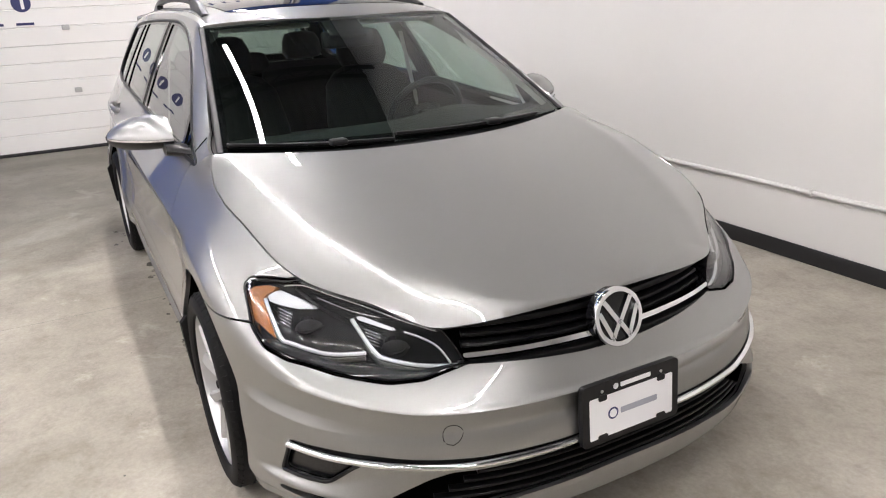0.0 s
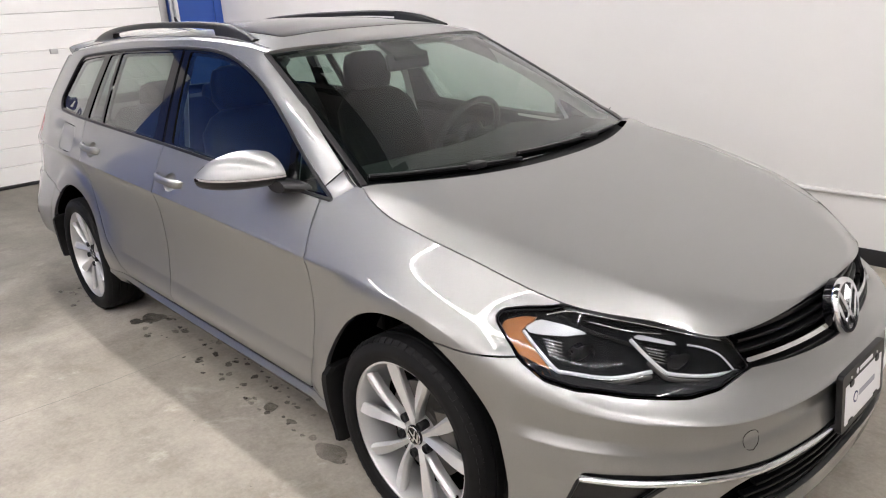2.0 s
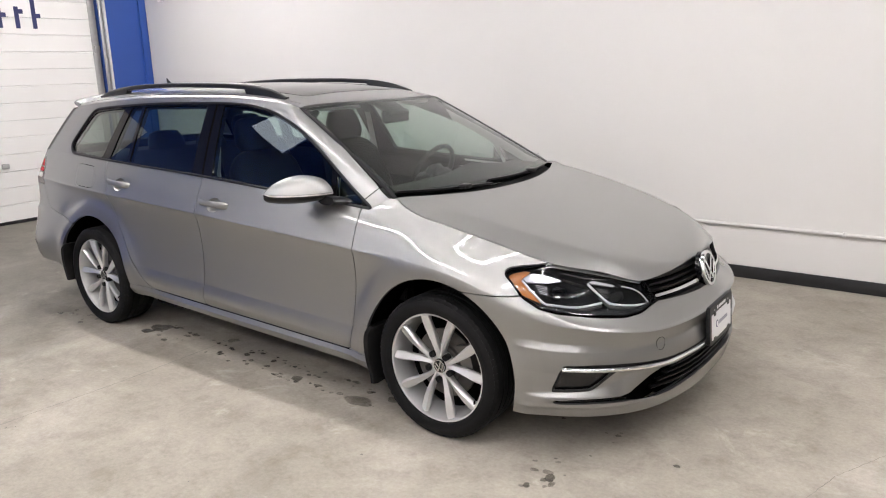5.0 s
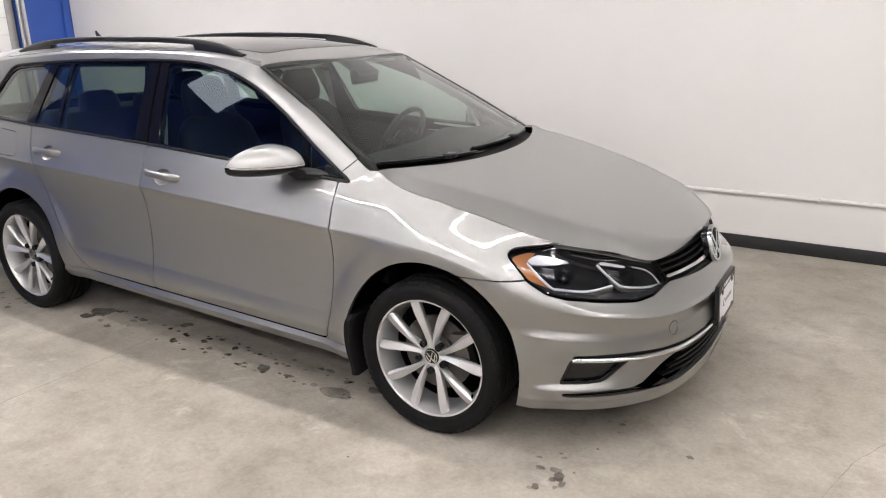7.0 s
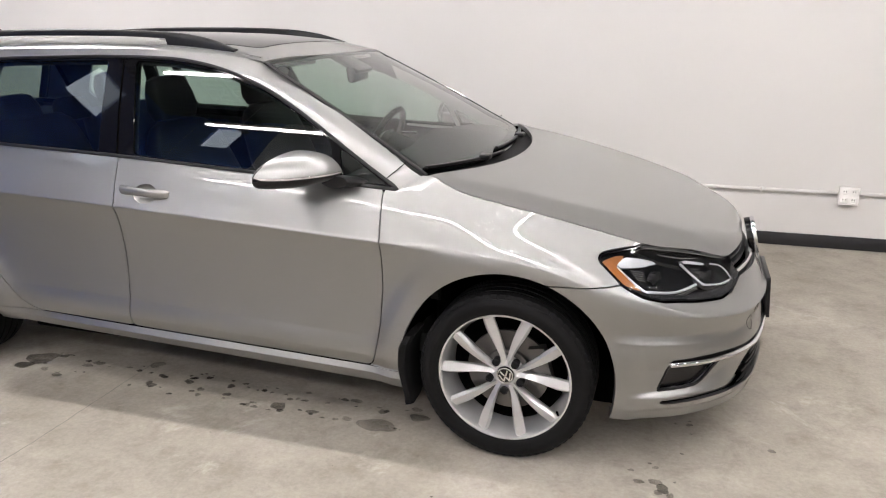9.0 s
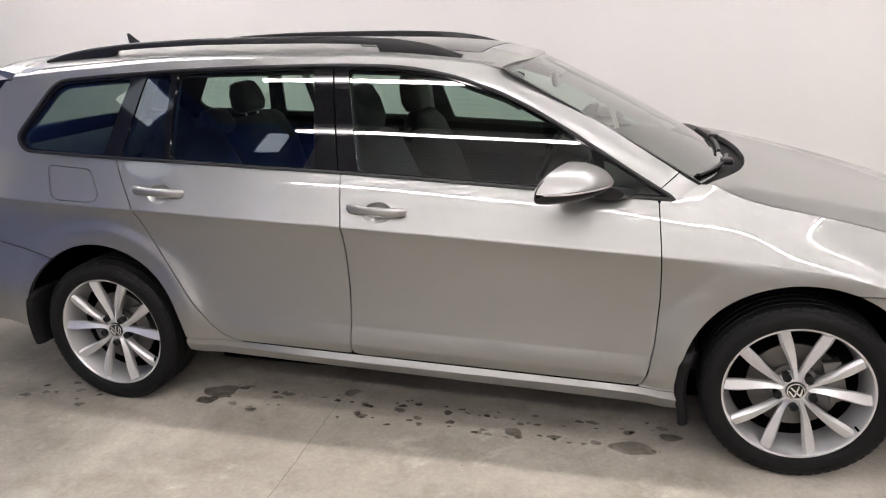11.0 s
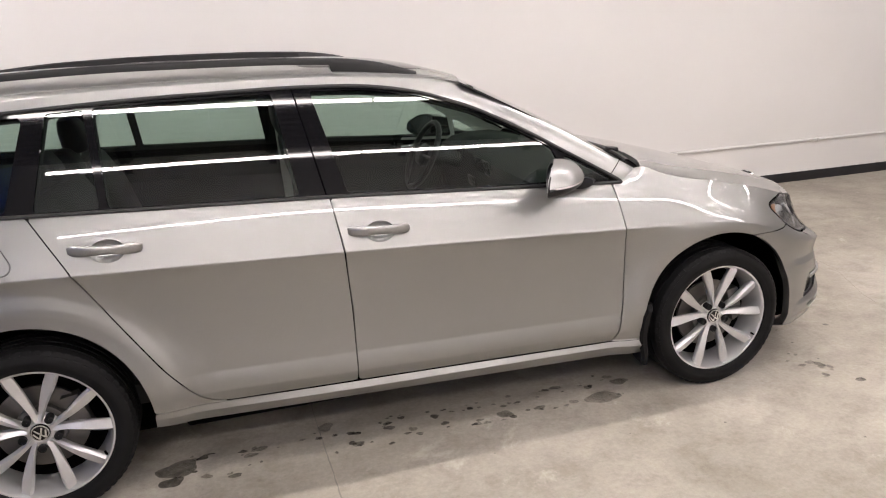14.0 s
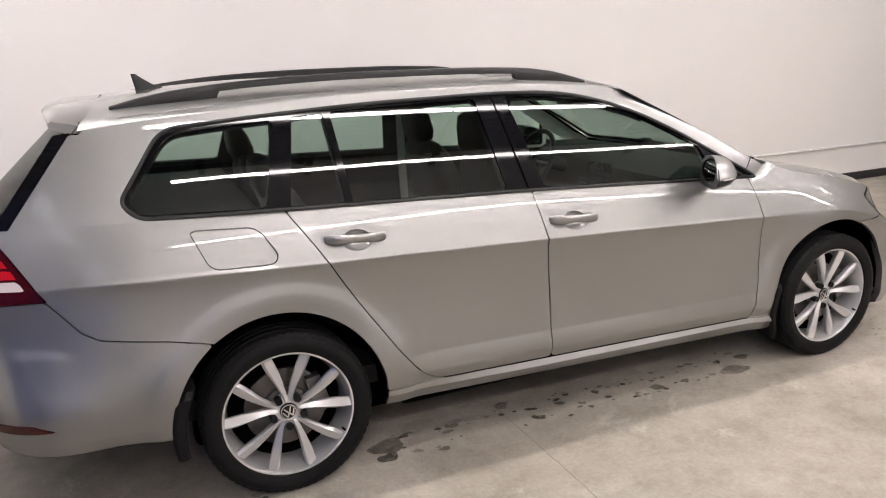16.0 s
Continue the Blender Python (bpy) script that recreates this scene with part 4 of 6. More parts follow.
STRIP_GAP = fillet([(0.262, 0.398), (0.236, 0.412), (0.089, 0.413), (-0.07, 0.407), (-0.26, 0.395), (-0.42, 0.388), (-0.64, 0.386), (-1.2, 0.396),
                    (-1.2, 0.384), (-0.64, 0.370), (-0.42, 0.371), (-0.26, 0.378), (-0.07, 0.387), (0.089, 0.393)], 0.004)
NOSE = np.array([(-1.3, -0.2), (-1.3, 0.90), (0.10, 0.90), (0.10, 0.70), (0.44, 0.664), (0.70, 0.662), (0.9, 0.655), (0.9, -0.2)])
TAIL = np.array([(-2.75, 0.0), (-2.75, 0.590), (-2.90, 0.634), (-3.02, 0.656), (-3.19, 0.686), (-3.24, 0.715), (-3.335, 0.83), (-4, 0.83), (-4, 0.0)])
TAIL_LAMP = fillet([(-3.325, 0.824), (-3.44, 1.000), (-4, 1.03), (-4, 0.842)], 0.006)
REFLECTOR = fillet([(-3.345, 0.425), (-3.42, 0.455), (-4, 0.465), (-4, 0.425)], 0.004)


def poly(P, proj=xz, sign=1.0, off=0.0):
    return lambda V: sign * inside(proj(V), P) + off


def arches(V):
    return np.minimum(np.hypot(V[:, 0], V[:, 2] - HUB_Z), np.hypot(V[:, 0] - AXLE_R + 0.010, V[:, 2] - HUB_Z)) - ARCH


def all_of(*fs):
    return lambda V: np.min([f(V) for f in fs], 0)


GAP = 0.0021
CUPS = ((-1.432, 0.859), (-2.328, 0.899))


def cups(V):
    return np.min([np.hypot((V[:, 0] - cx) / 0.054, (V[:, 2] - cz) / 0.035) - 1 for cx, cz in CUPS], 0) * 0.04


HATCH = lambda V: V[:, 0] - np.interp(V[:, 2], [0.98, 1.36, 1.45], [-3.455, -3.165, -3.10])


# ---- the car: panels ----
car = empty("estate_car", (0, 0, 0))
tagged(car, "silver-beige metallic estate car with black roof rails and alloy wheels", "car")


def seam(V):
    """Forward of the joint between the side of the roof and the spoiler."""
    return V[:, 0] - np.interp(V[:, 2], [1.31, 1.42], [-3.172, -3.094])


def two(skin, name, mat, parents=None, depth=0.012, label=""):
    """The panel on the right and its mirror image on the left."""
    parents = parents or (car, car)
    return skin.panel(name, mat, parents[0], depth, label), skin.mirrored().panel(name, mat, parents[1], depth, label)


def build_shell():
    front = BODY.keep(lambda V: V[:, 0] + 0.9)
    side = BODY.keep(lambda V: np.minimum(0.9 - V[:, 0], V[:, 0] + 3.75))
    # added near-black inner skin that puts the shade into the shut lines
    inner = BODY.keep(all_of(arches, *[poly(P, dz, -1, 0.004) for P in (LAMP_OUT, GRILLE, INTAKE, FOG, STRIP_GAP)], cups)).moved(-0.016)
    inner.both().panel("inner_body", VOID, car, 0)
    CABIN.keep(all_of(poly(DLO, xz, -1), lambda V: V[:, 0] + 3.2, lambda V: screen_z(V[:, 0]) - V[:, 2] + (V[:, 0] < -1.03))).moved(-0.014).both().panel("inner_frame", VOID, car, 0)
    nose = front.keep(all_of(poly(NOSE, dz, 1, -GAP), arches, poly(LAMP_OUT, dz, -1, -GAP), poly(GRILLE, dz, -1, -0.001), poly(INTAKE, dz, -1), poly(FOG, dz, -1), poly(STRIP_GAP, dz, -1), lambda V: V[:, 0] - 0.05))
    nose.both().panel("front_bumper", PAINT, car, 0.03)
    fender = front.keep(all_of(poly(NOSE, dz, -1, -GAP), arches, poly(LAMP_OUT, dz, -1, -GAP), poly(DOOR_F, xz, -1, -GAP), poly(SILL, xz, -1, -0.001), poly(DLO, xz, -1), lambda V: V[:, 0] + 0.56))
    two(fender, "fender", PAINT, depth=0.016)
    doors = {}
    for name, P in (("front_door", DOOR_F), ("rear_door", DOOR_R)):
        sk = side.keep(all_of(poly(P, xz, 1, -GAP), arches, poly(DLO, xz, -1), cups))
        doors[name] = two(sk, "front_door" if P is DOOR_F else "rear_door", PAINT, depth=0.016)
    sill = side.keep(all_of(poly(SILL, xz, 1, -0.001), arches))
    two(sill, "sill", PAINT, depth=0.01)
    quarter = side.keep(all_of(lambda V: -1.7 - V[:, 0], poly(DOOR_R, xz, -1, -GAP), arches, poly(SILL, xz, -1, -0.001), poly(TAIL, xz, -1, -GAP), poly(TAIL_LAMP, xz, -1, -GAP),
                               poly(FLAP, xz, -1, -0.0015), poly(DLO, xz, -1), lambda V: -V[:, 1] - 0.60))
    q = two(quarter, "quarter_panel", PAINT, depth=0.016)
    two(side.keep(poly(FLAP, xz, 1, -0.0015)), "fuel_flap", PAINT, depth=0.008)
    tail = side.keep(all_of(poly(TAIL, xz, 1, -GAP), arches, poly(TAIL_LAMP, xz, -1, -GAP), poly(REFLECTOR, xz, -1)))
    tail.both().panel("rear_bumper", PAINT, car, 0.02)
    lens = side.keep(all_of(poly(TAIL_LAMP, xz, 1, -GAP), lambda V: -V[:, 1] - 0.40))
    tails = two(lens, "tail_lamp", DARKRED, depth=0.02, label="dark red tail lamp")
    slope = lambda V: V[:, 2] + 0.06 * (V[:, 0] + 3.33)
    for z0, z1, inset, mat, name, lab in ((0.896, 0.921, 0.020, REDLENS, "lamp_pane", "bright red pane"), (0.929, 0.975, 0.020, REDLENS, "lamp_pane", "bright red pane"), (0.862, 0.889, 0.024, WHITELENS, "reverse_lamp", "pale reversing lamp strip")):
        two(lens.keep(all_of(poly(TAIL_LAMP, xz, 1, -inset), lambda V, z0=z0: slope(V) - z0, lambda V, z1=z1: z1 - slope(V))).moved(0.0012), name, mat, tails, 0.004, lab)
    two(side.keep(all_of(poly(REFLECTOR, xz, 1, -0.002), lambda V: -V[:, 1] - 0.40)).moved(0.002), "rear_reflector", DARKRED, depth=0.01, label="red bumper reflector")
    two(side.keep(all_of(lambda V: -3.3 - V[:, 0], lambda V: V[:, 2] - 0.83, poly(TAIL_LAMP, xz, -1, -GAP), lambda V: 0.60 + V[:, 1])), "tailgate_panel", PAINT, depth=0.01)
    # cabin side: painted frame round the windows
    frame_side = CABIN.keep(all_of(poly(DLO, xz, -1), HATCH, lambda V: np.where(V[:, 0] > -1.03, screen_z(V[:, 0]) - V[:, 2], 0.5) - 0.002, lambda V: np.maximum(seam(V) - 0.002, 1.313 - V[:, 2])))
    two(frame_side, "side_frame", PAINT, depth=0.012)
    cab = Skin(np.concatenate([CABIN.V, BODY.V]), np.concatenate([CABIN.N, BODY.N]), np.concatenate([CABIN.T, BODY.T + len(CABIN.V)]))
    cab = cab.keep(all_of(poly(DLO, xz), lambda V: 1 * (V[:, 2] > 0.9) - 0.5))
    rim = cab.keep(all_of(poly(DLO, xz, 1, -0.001), *[poly(P, xz, -1, -0.001) for P in PANES.values()]))
    two(rim.moved(-0.002), "window_surround", GLOSSBLACK, depth=0.02, label="black window surround")
    for sgn in (-1, 1):
        C = DLO.mean(0)
        bead = []
        for a, b in zip(DLO, np.roll(DLO, -1, 0)):
            L = np.linalg.norm(b - a)
            if L < 1e-4:
                continue
            for t in np.arange(0, 1, max(0.012 / L, 0.34)) if L < 0.012 else np.arange(0, 1, 0.012 / L):
                p = a + (b - a) * t
                d = (b - a) / L
                n = np.array((-d[1], d[0]))
                n = n if inside((p + n * 0.004)[None], DLO)[0] > 0 else -n
                p = p + n * 0.006
                bead.append((p[0], sgn * (float(cabin_s(p[0], p[1])) + 0.001), p[1]))
        part("window_seal", sweep(bead, rrect(0.013, 0.008, 0.003, 3), closed=True, up=(0, 1, 0.45 * sgn)), BLACK, car, "black outer window seal")
        pts = [(-0.407 - 0.055 * t, sgn * (float(cabin_s(-0.407 - 0.055 * t, 1.003 - 0.048 * t)) + 0.0003), 1.003 - 0.048 * t) for t in np.linspace(-0.1, 1, 8)]
        part("pillar_gap", sweep(pts, circle(0.0018, 6)), VOID, car)
    for name, P in PANES.items():
        sk = CABIN.keep(poly(P, xz, 1, 0.004)).moved(-0.007)
        par = doors["front_door"] if name.startswith("front") else doors["rear_door"] if name.startswith("rear_door") else q
        two(sk, "side_window", GLASS, par, 0)
    # door split in the black centre post
    for sgn in (-1, 1):
        pts = [(-1.60 - 0.07 * t, sgn * (float(cabin_s(-1.60 - 0.07 * t, 0.985 + 0.375 * t)) + 0.001), 0.985 + 0.375 * t) for t in np.linspace(0, 1, 12)]
        part("door_gap", sweep(pts, circle(0.0022, 6)), VOID, car)
    top = ROOF.keep(all_of(lambda V: screen_top(V[:, 1])[:, 0] - V[:, 0] - 0.002, lambda V: V[:, 0] + 3.10 + 0.06 * (np.abs(V[:, 1]) / 0.5) ** 2))
    sun = fillet([(-1.13, -0.42), (-1.13, 0.42), (-1.62, 0.44), (-1.62, -0.44)], 0.05)
    xy = lambda V: V[:, [0, 1]]
    top.keep(poly(sun, xy, -1, -0.002)).panel("roof", PAINT, car, 0.012)
    ROOF.keep(poly(sun, xy, 1, -0.002)).moved(0.001).panel("sunroof", GLOSSBLACK, car, 0.008, "dark tinted glass sunroof")
    # tailgate: spoiler, rear window
    rings = []
    for y in np.linspace(-0.533, 0.533, 61):
        k = abs(y) / 0.533
        xs = -3.108 - 0.058 * k ** 4
        zs = max(float(roof_z(np.array(xs), np.array(y))), 1.324)
        xl, zl = -3.305 + 0.046 * k ** 2, 1.392 - 0.012 * k ** 2 - 0.022 * k ** 8
        zm = (zs + zl) / 2 + 0.006
        low = 1.352 - 0.034 * k ** 2
        ring = [(xs, zs), ((2 * xs + xl) / 3, zs + (zl - zs) / 3 + 0.004), ((xs + 2 * xl) / 3, zm), (xl + 0.012, zl + 0.002), (xl, zl - 0.006), (xl + 0.002, zl - 0.018), (xl + 0.014, zl - 0.026), (xl + 0.06, min(zl - 0.044, (zl + low) / 2)), (-3.185 + 0.014 * k ** 2, low), (xs - 0.004, min(low + 0.004, zs - 0.004))]
        rings.append([(px, y, pz) for px, pz in ring])
    part("roof_spoiler", loft(rings), PAINT, car)
    n, m = 30, 48
    G = np.zeros((n, m, 3))
    for i, z in enumerate(np.linspace(0.99, 1.352, n)):
        xe = float(np.interp(z, [0.98, 1.36], [-3.455, -3.165])) + 0.012
        se = float(cabin_s(xe, z)) - 0.006
        tt = np.linspace(-1, 1, m)
        G[i] = np.stack([xe - (0.09 + 0.30 * (1.352 - z)) * (1 - np.abs(tt) ** 3.0), se * tt, np.full(m, z)], -1)
    Skin.grid(G, flip=False).panel("rear_window", DARKGLASS, car, 0)
    two(CABIN.keep(all_of(lambda V: -HATCH(V) - 0.004, lambda V: HATCH(V) + 0.05, lambda V: 1.345 - V[:, 2])).moved(-0.003), "tailgate_edge", GLOSSBLACK, depth=0.01, label="black edge of the rear window")
    # windscreen with its black border
    lim = lambda V: np.abs(V[:, 1]) / np.interp(V[:, 2], [0.95, 1.34], [0.685, 0.556])
    SCREEN.panel("windscreen", GLASS, car, 0)
    SCREEN.keep(lambda V: np.maximum(lim(V) - 0.962, np.maximum((V[:, 2] - (1.342 - 0.017 * (np.abs(V[:, 1]) / 0.575) ** 2.2)) * 2,
                                                              (0.972 + 0.02 * np.abs(V[:, 1]) - V[:, 2]) * 2))).moved(-0.004).panel("windscreen_border", GLOSSBLACK, car, 0, "black border of the windscreen")
    for sgn in (-1, 1):
        pts = [tuple(screen_bottom(np.array(sgn * 0.687)) * (1 - t) + screen_top(np.array(sgn * 0.558)) * t + np.array((0.5, 0, 0.85)) * 0.006 * math.sin(math.pi * t)) for t in np.linspace(0.0, 1, 16)]
        part("windscreen_seal", sweep(pts, rrect(0.022, 0.005, 0.002)), BLACK, car, "black windscreen seal")
    BONNET.keep(all_of(lambda V: (V[:, 0] - 0.0) + 0.125 + 0.18 * (np.abs(V[:, 1]) / 0.70) ** 2.2)).panel("bonnet", PAINT, car, 0.02)
    # cowl under the wipers
    n, m = 8, 50
    G = np.zeros((n, m, 3))
    for i, k in enumerate(np.linspace(0, 1, n)):
        yy = np.linspace(-0.70, 0.70, m)
        e = (np.abs(yy) / 0.70) ** 2.2
        G[i] = np.stack([-0.08 - 0.15 * k - 0.155 * e, yy, 0.925 - 0.012 * math.sin(k * math.pi) + 0.022 * k + 0 * yy], -1)
    Skin.grid(G, flip=True).panel("cowl", MATTBLACK, car, 0, "black plastic cowl below the windscreen")


build_shell()


# ---- the car: lamps, grille, trim ----
NOSE_V = BODY.V[(BODY.V[:, 0] > -0.1)]
NOSE_N = BODY.N[(BODY.V[:, 0] > -0.1)]
NOSE_Q = dz(NOSE_V)


def on_nose(d, z, off=0.0):
    """The place on the right half of the nose at the coordinates (d, z), off metres proud of it."""
    w = NOSE_Q - np.array((d, z))
    i = np.argsort((w ** 2).sum(1))[:14]
    A = np.c_[np.ones(14), w[i]]
    p = np.linalg.lstsq(A, NOSE_V[i], rcond=None)[0][0]
    n = np.linalg.lstsq(A, NOSE_N[i], rcond=None)[0][0]
    n /= np.linalg.norm(n)
    return Vector(p + n * off), Vector(n)


def flip_y(bm):
    bmesh.ops.scale(bm, vec=(1, -1, 1), verts=bm.verts)
    return bm


def dense(P, n=8):
    """A smooth open line through the points."""
    P = [Vector(p) for p in P]
    out = []
    for i in range(len(P) - 1):
        a, b, c, d = P[max(i - 1, 0)], P[i], P[i + 1], P[min(i + 2, len(P) - 1)]
        for k in range(n):
            t = k / n
            out.append(0.5 * ((2 * b) + (c - a) * t + (2 * a - 5 * b + 4 * c - d) * t * t + (3 * b - a - 3 * c + d) * t ** 3))
    return out + [P[-1]]


def right_left(name, make, mat, parents=None, label="", smooth=True):
    """make() gives a bmesh for the right side; it is linked, and mirrored to the left."""
    ps = parents or (car, car)
    return part(name, make(), mat, ps[0], label, smooth), part(name, flip_y(make()), mat, ps[1], label, smooth)


def nose_line(pts, off, section, closed=False):
    P = [on_nose(d, z, off)[0] for d, z in pts]
    return sweep(dense(P, 5), section)


def build_headlamps():
    glass = BODY.keep(all_of(poly(LAMP_OUT, dz, 1, -0.004), lambda V: V[:, 0] + 0.05))
    bowl = two(glass.moved(-0.034), "headlamp", BOWL, depth=0, label="LED headlamp with dark smoked housing")
    two(glass.moved(0.001), "lens", LENS, bowl, 0, "clear lens")
    ring = glass.keep(lambda V: 0.0075 - inside(dz(V), LAMP_OUT))
    two(ring.moved(0.0015), "lens_edge", GLOSSBLACK, bowl, 0.05, "black lens edge")
    low = BODY.keep(all_of(poly(LAMP_OUT, dz, 1, -0.004), lambda V: V[:, 0] + 0.05, lambda V: 0.013 + np.interp(dz(V)[:, 0], [-0.36, -0.2, 0.1, 0.3, 0.42], [0.592, 0.578, 0.592, 0.618, 0.66]) - V[:, 2]))
    two(low.moved(-0.012), "lower_insert", MATTBLACK, bowl, 0.02, "black patterned insert")
    am = fillet([(0.490, 0.727), (0.470, 0.738), (0.403, 0.7475), (0.352, 0.746), (0.423, 0.719), (0.380, 0.680), (0.318, 0.630), (0.372, 0.629), (0.446, 0.678)], 0.004)
    two(BODY.keep(all_of(poly(am, dz), lambda V: V[:, 0] + 0.05)).moved(-0.012), "side_marker", AMBER, bowl, 0.012, "amber side marker")
    guide1 = [(0.414, 0.717), (0.375, 0.684), (0.312, 0.641), (0.275, 0.634), (0.13, 0.6185), (-0.012, 0.6245)]
    guide2 = [(0.054, 0.693), (-0.002, 0.653), (-0.050, 0.624), (-0.085, 0.6145), (-0.20, 0.601), (-0.330, 0.596)]
    for g in (guide1, guide2):
        right_left("light_guide", lambda g=g: nose_line(g, -0.018, rrect(0.009, 0.008, 0.002)), LEDWHITE, bowl, "white light guide")
    right_left("light_guide", lambda: nose_line([(-0.305, 0.602), (-0.262, 0.635), (-0.205, 0.658), (-0.14, 0.672)], -0.016, circle(0.0026, 8)), LEDWHITE, bowl, "white light guide")
    for P in ([(0.42, 0.7205), (0.36, 0.7425), (0.275, 0.730), (0.19, 0.7095), (0.245, 0.704), (0.34, 0.708), (0.385, 0.712)], [(0.060, 0.695), (0.015, 0.703), (-0.046, 0.6935), (-0.14, 0.678), (-0.092, 0.674), (0.0, 0.6885)]):
        F = fillet(P, 0.004)
        two(BODY.keep(all_of(poly(F, dz), lambda V: V[:, 0] + 0.05)).moved(-0.019), "reflector", LEDWHITE, bowl, 0.015, "bright reflector")
    for d, z in ((0.225, 0.672), (-0.105, 0.640)):
        p, n = on_nose(d, z, -0.036)

        def cone(p=p, n=n):
            ax = Vector((0.93, -0.36, -0.05)).normalized()
            q = ax.to_track_quat("Z", "Y").to_matrix().to_4x4()
            bm = bmesh.new()
            prof = [(0.036, 0.0), (0.036, 0.018), (0.030, 0.022), (0.028, 0.016), (0.018, 0.024), (0.0005, 0.027)]
            rings = [[bm.verts.new(Matrix.Translation(p) @ q @ Vector((r * math.cos(a), 0.75 * r * math.sin(a), h))) for a in np.linspace(0, 2 * math.pi, 25)[:-1]] for r, h in prof]
            for a, b in zip(rings, rings[1:]):
                for j in range(24):
                    bm.faces.new((a[j], a[(j + 1) % 24], b[(j + 1) % 24], b[j]))
            return bm
        right_left("projector", cone, GLOSSBLACK, bowl, "projector unit")
        for k in range(5):
            d0, z0 = (0.348, 0.701) if d > 0 else (0.004, 0.674)
            right_left("fin", lambda d0=d0, z0=z0, k=k: nose_line([(d0 - 0.004 * k, z0 - 0.0065 * k), (d0 - 0.062, z0 - 0.010 - 0.0065 * k)], -0.018, rrect(0.003, 0.0022, 0.0008)), CHROME, bowl, "chrome fin")
    # bright trim under the upper edge and grey ribbons under the guides
    right_left("trim_line", lambda: nose_line([(0.33, 0.7515), (0.25, 0.7590), (0.13, 0.7425), (-0.01, 0.7205), (-0.14, 0.6965), (-0.255, 0.673)], -0.010, rrect(0.003, 0.0028, 0.0008)), CHROME, bowl, "chrome trim line")
    right_left("trim_line", lambda: nose_line([(0.19, 0.735), (0.06, 0.7115), (-0.05, 0.7015)], -0.014, rrect(0.003, 0.0026, 0.0008)), CHROME, bowl, "chrome trim line")
    for g in (guide1[1:], guide2[1:]):
        right_left("guide_base", lambda g=g: nose_line([(d, z - 0.0095) for d, z in g], -0.021, rrect(0.006, 0.011, 0.002)), STEEL, bowl, "grey base of the light guide")
    right_left("divider", lambda: nose_line([(0.30, 0.752), (0.16, 0.706), (0.0, 0.672), (-0.147, 0.634)], -0.030, rrect(0.004, 0.012, 0.001)), SMOKE, bowl)


def band(name, P, mat, off, depth, parent=None, label=""):
    """A strip of the nose on both halves as one mesh."""
    return BODY.keep(all_of(poly(P, dz), lambda V: V[:, 0] - 0.1)).moved(off).both().panel(name, mat, parent or car, depth, label)


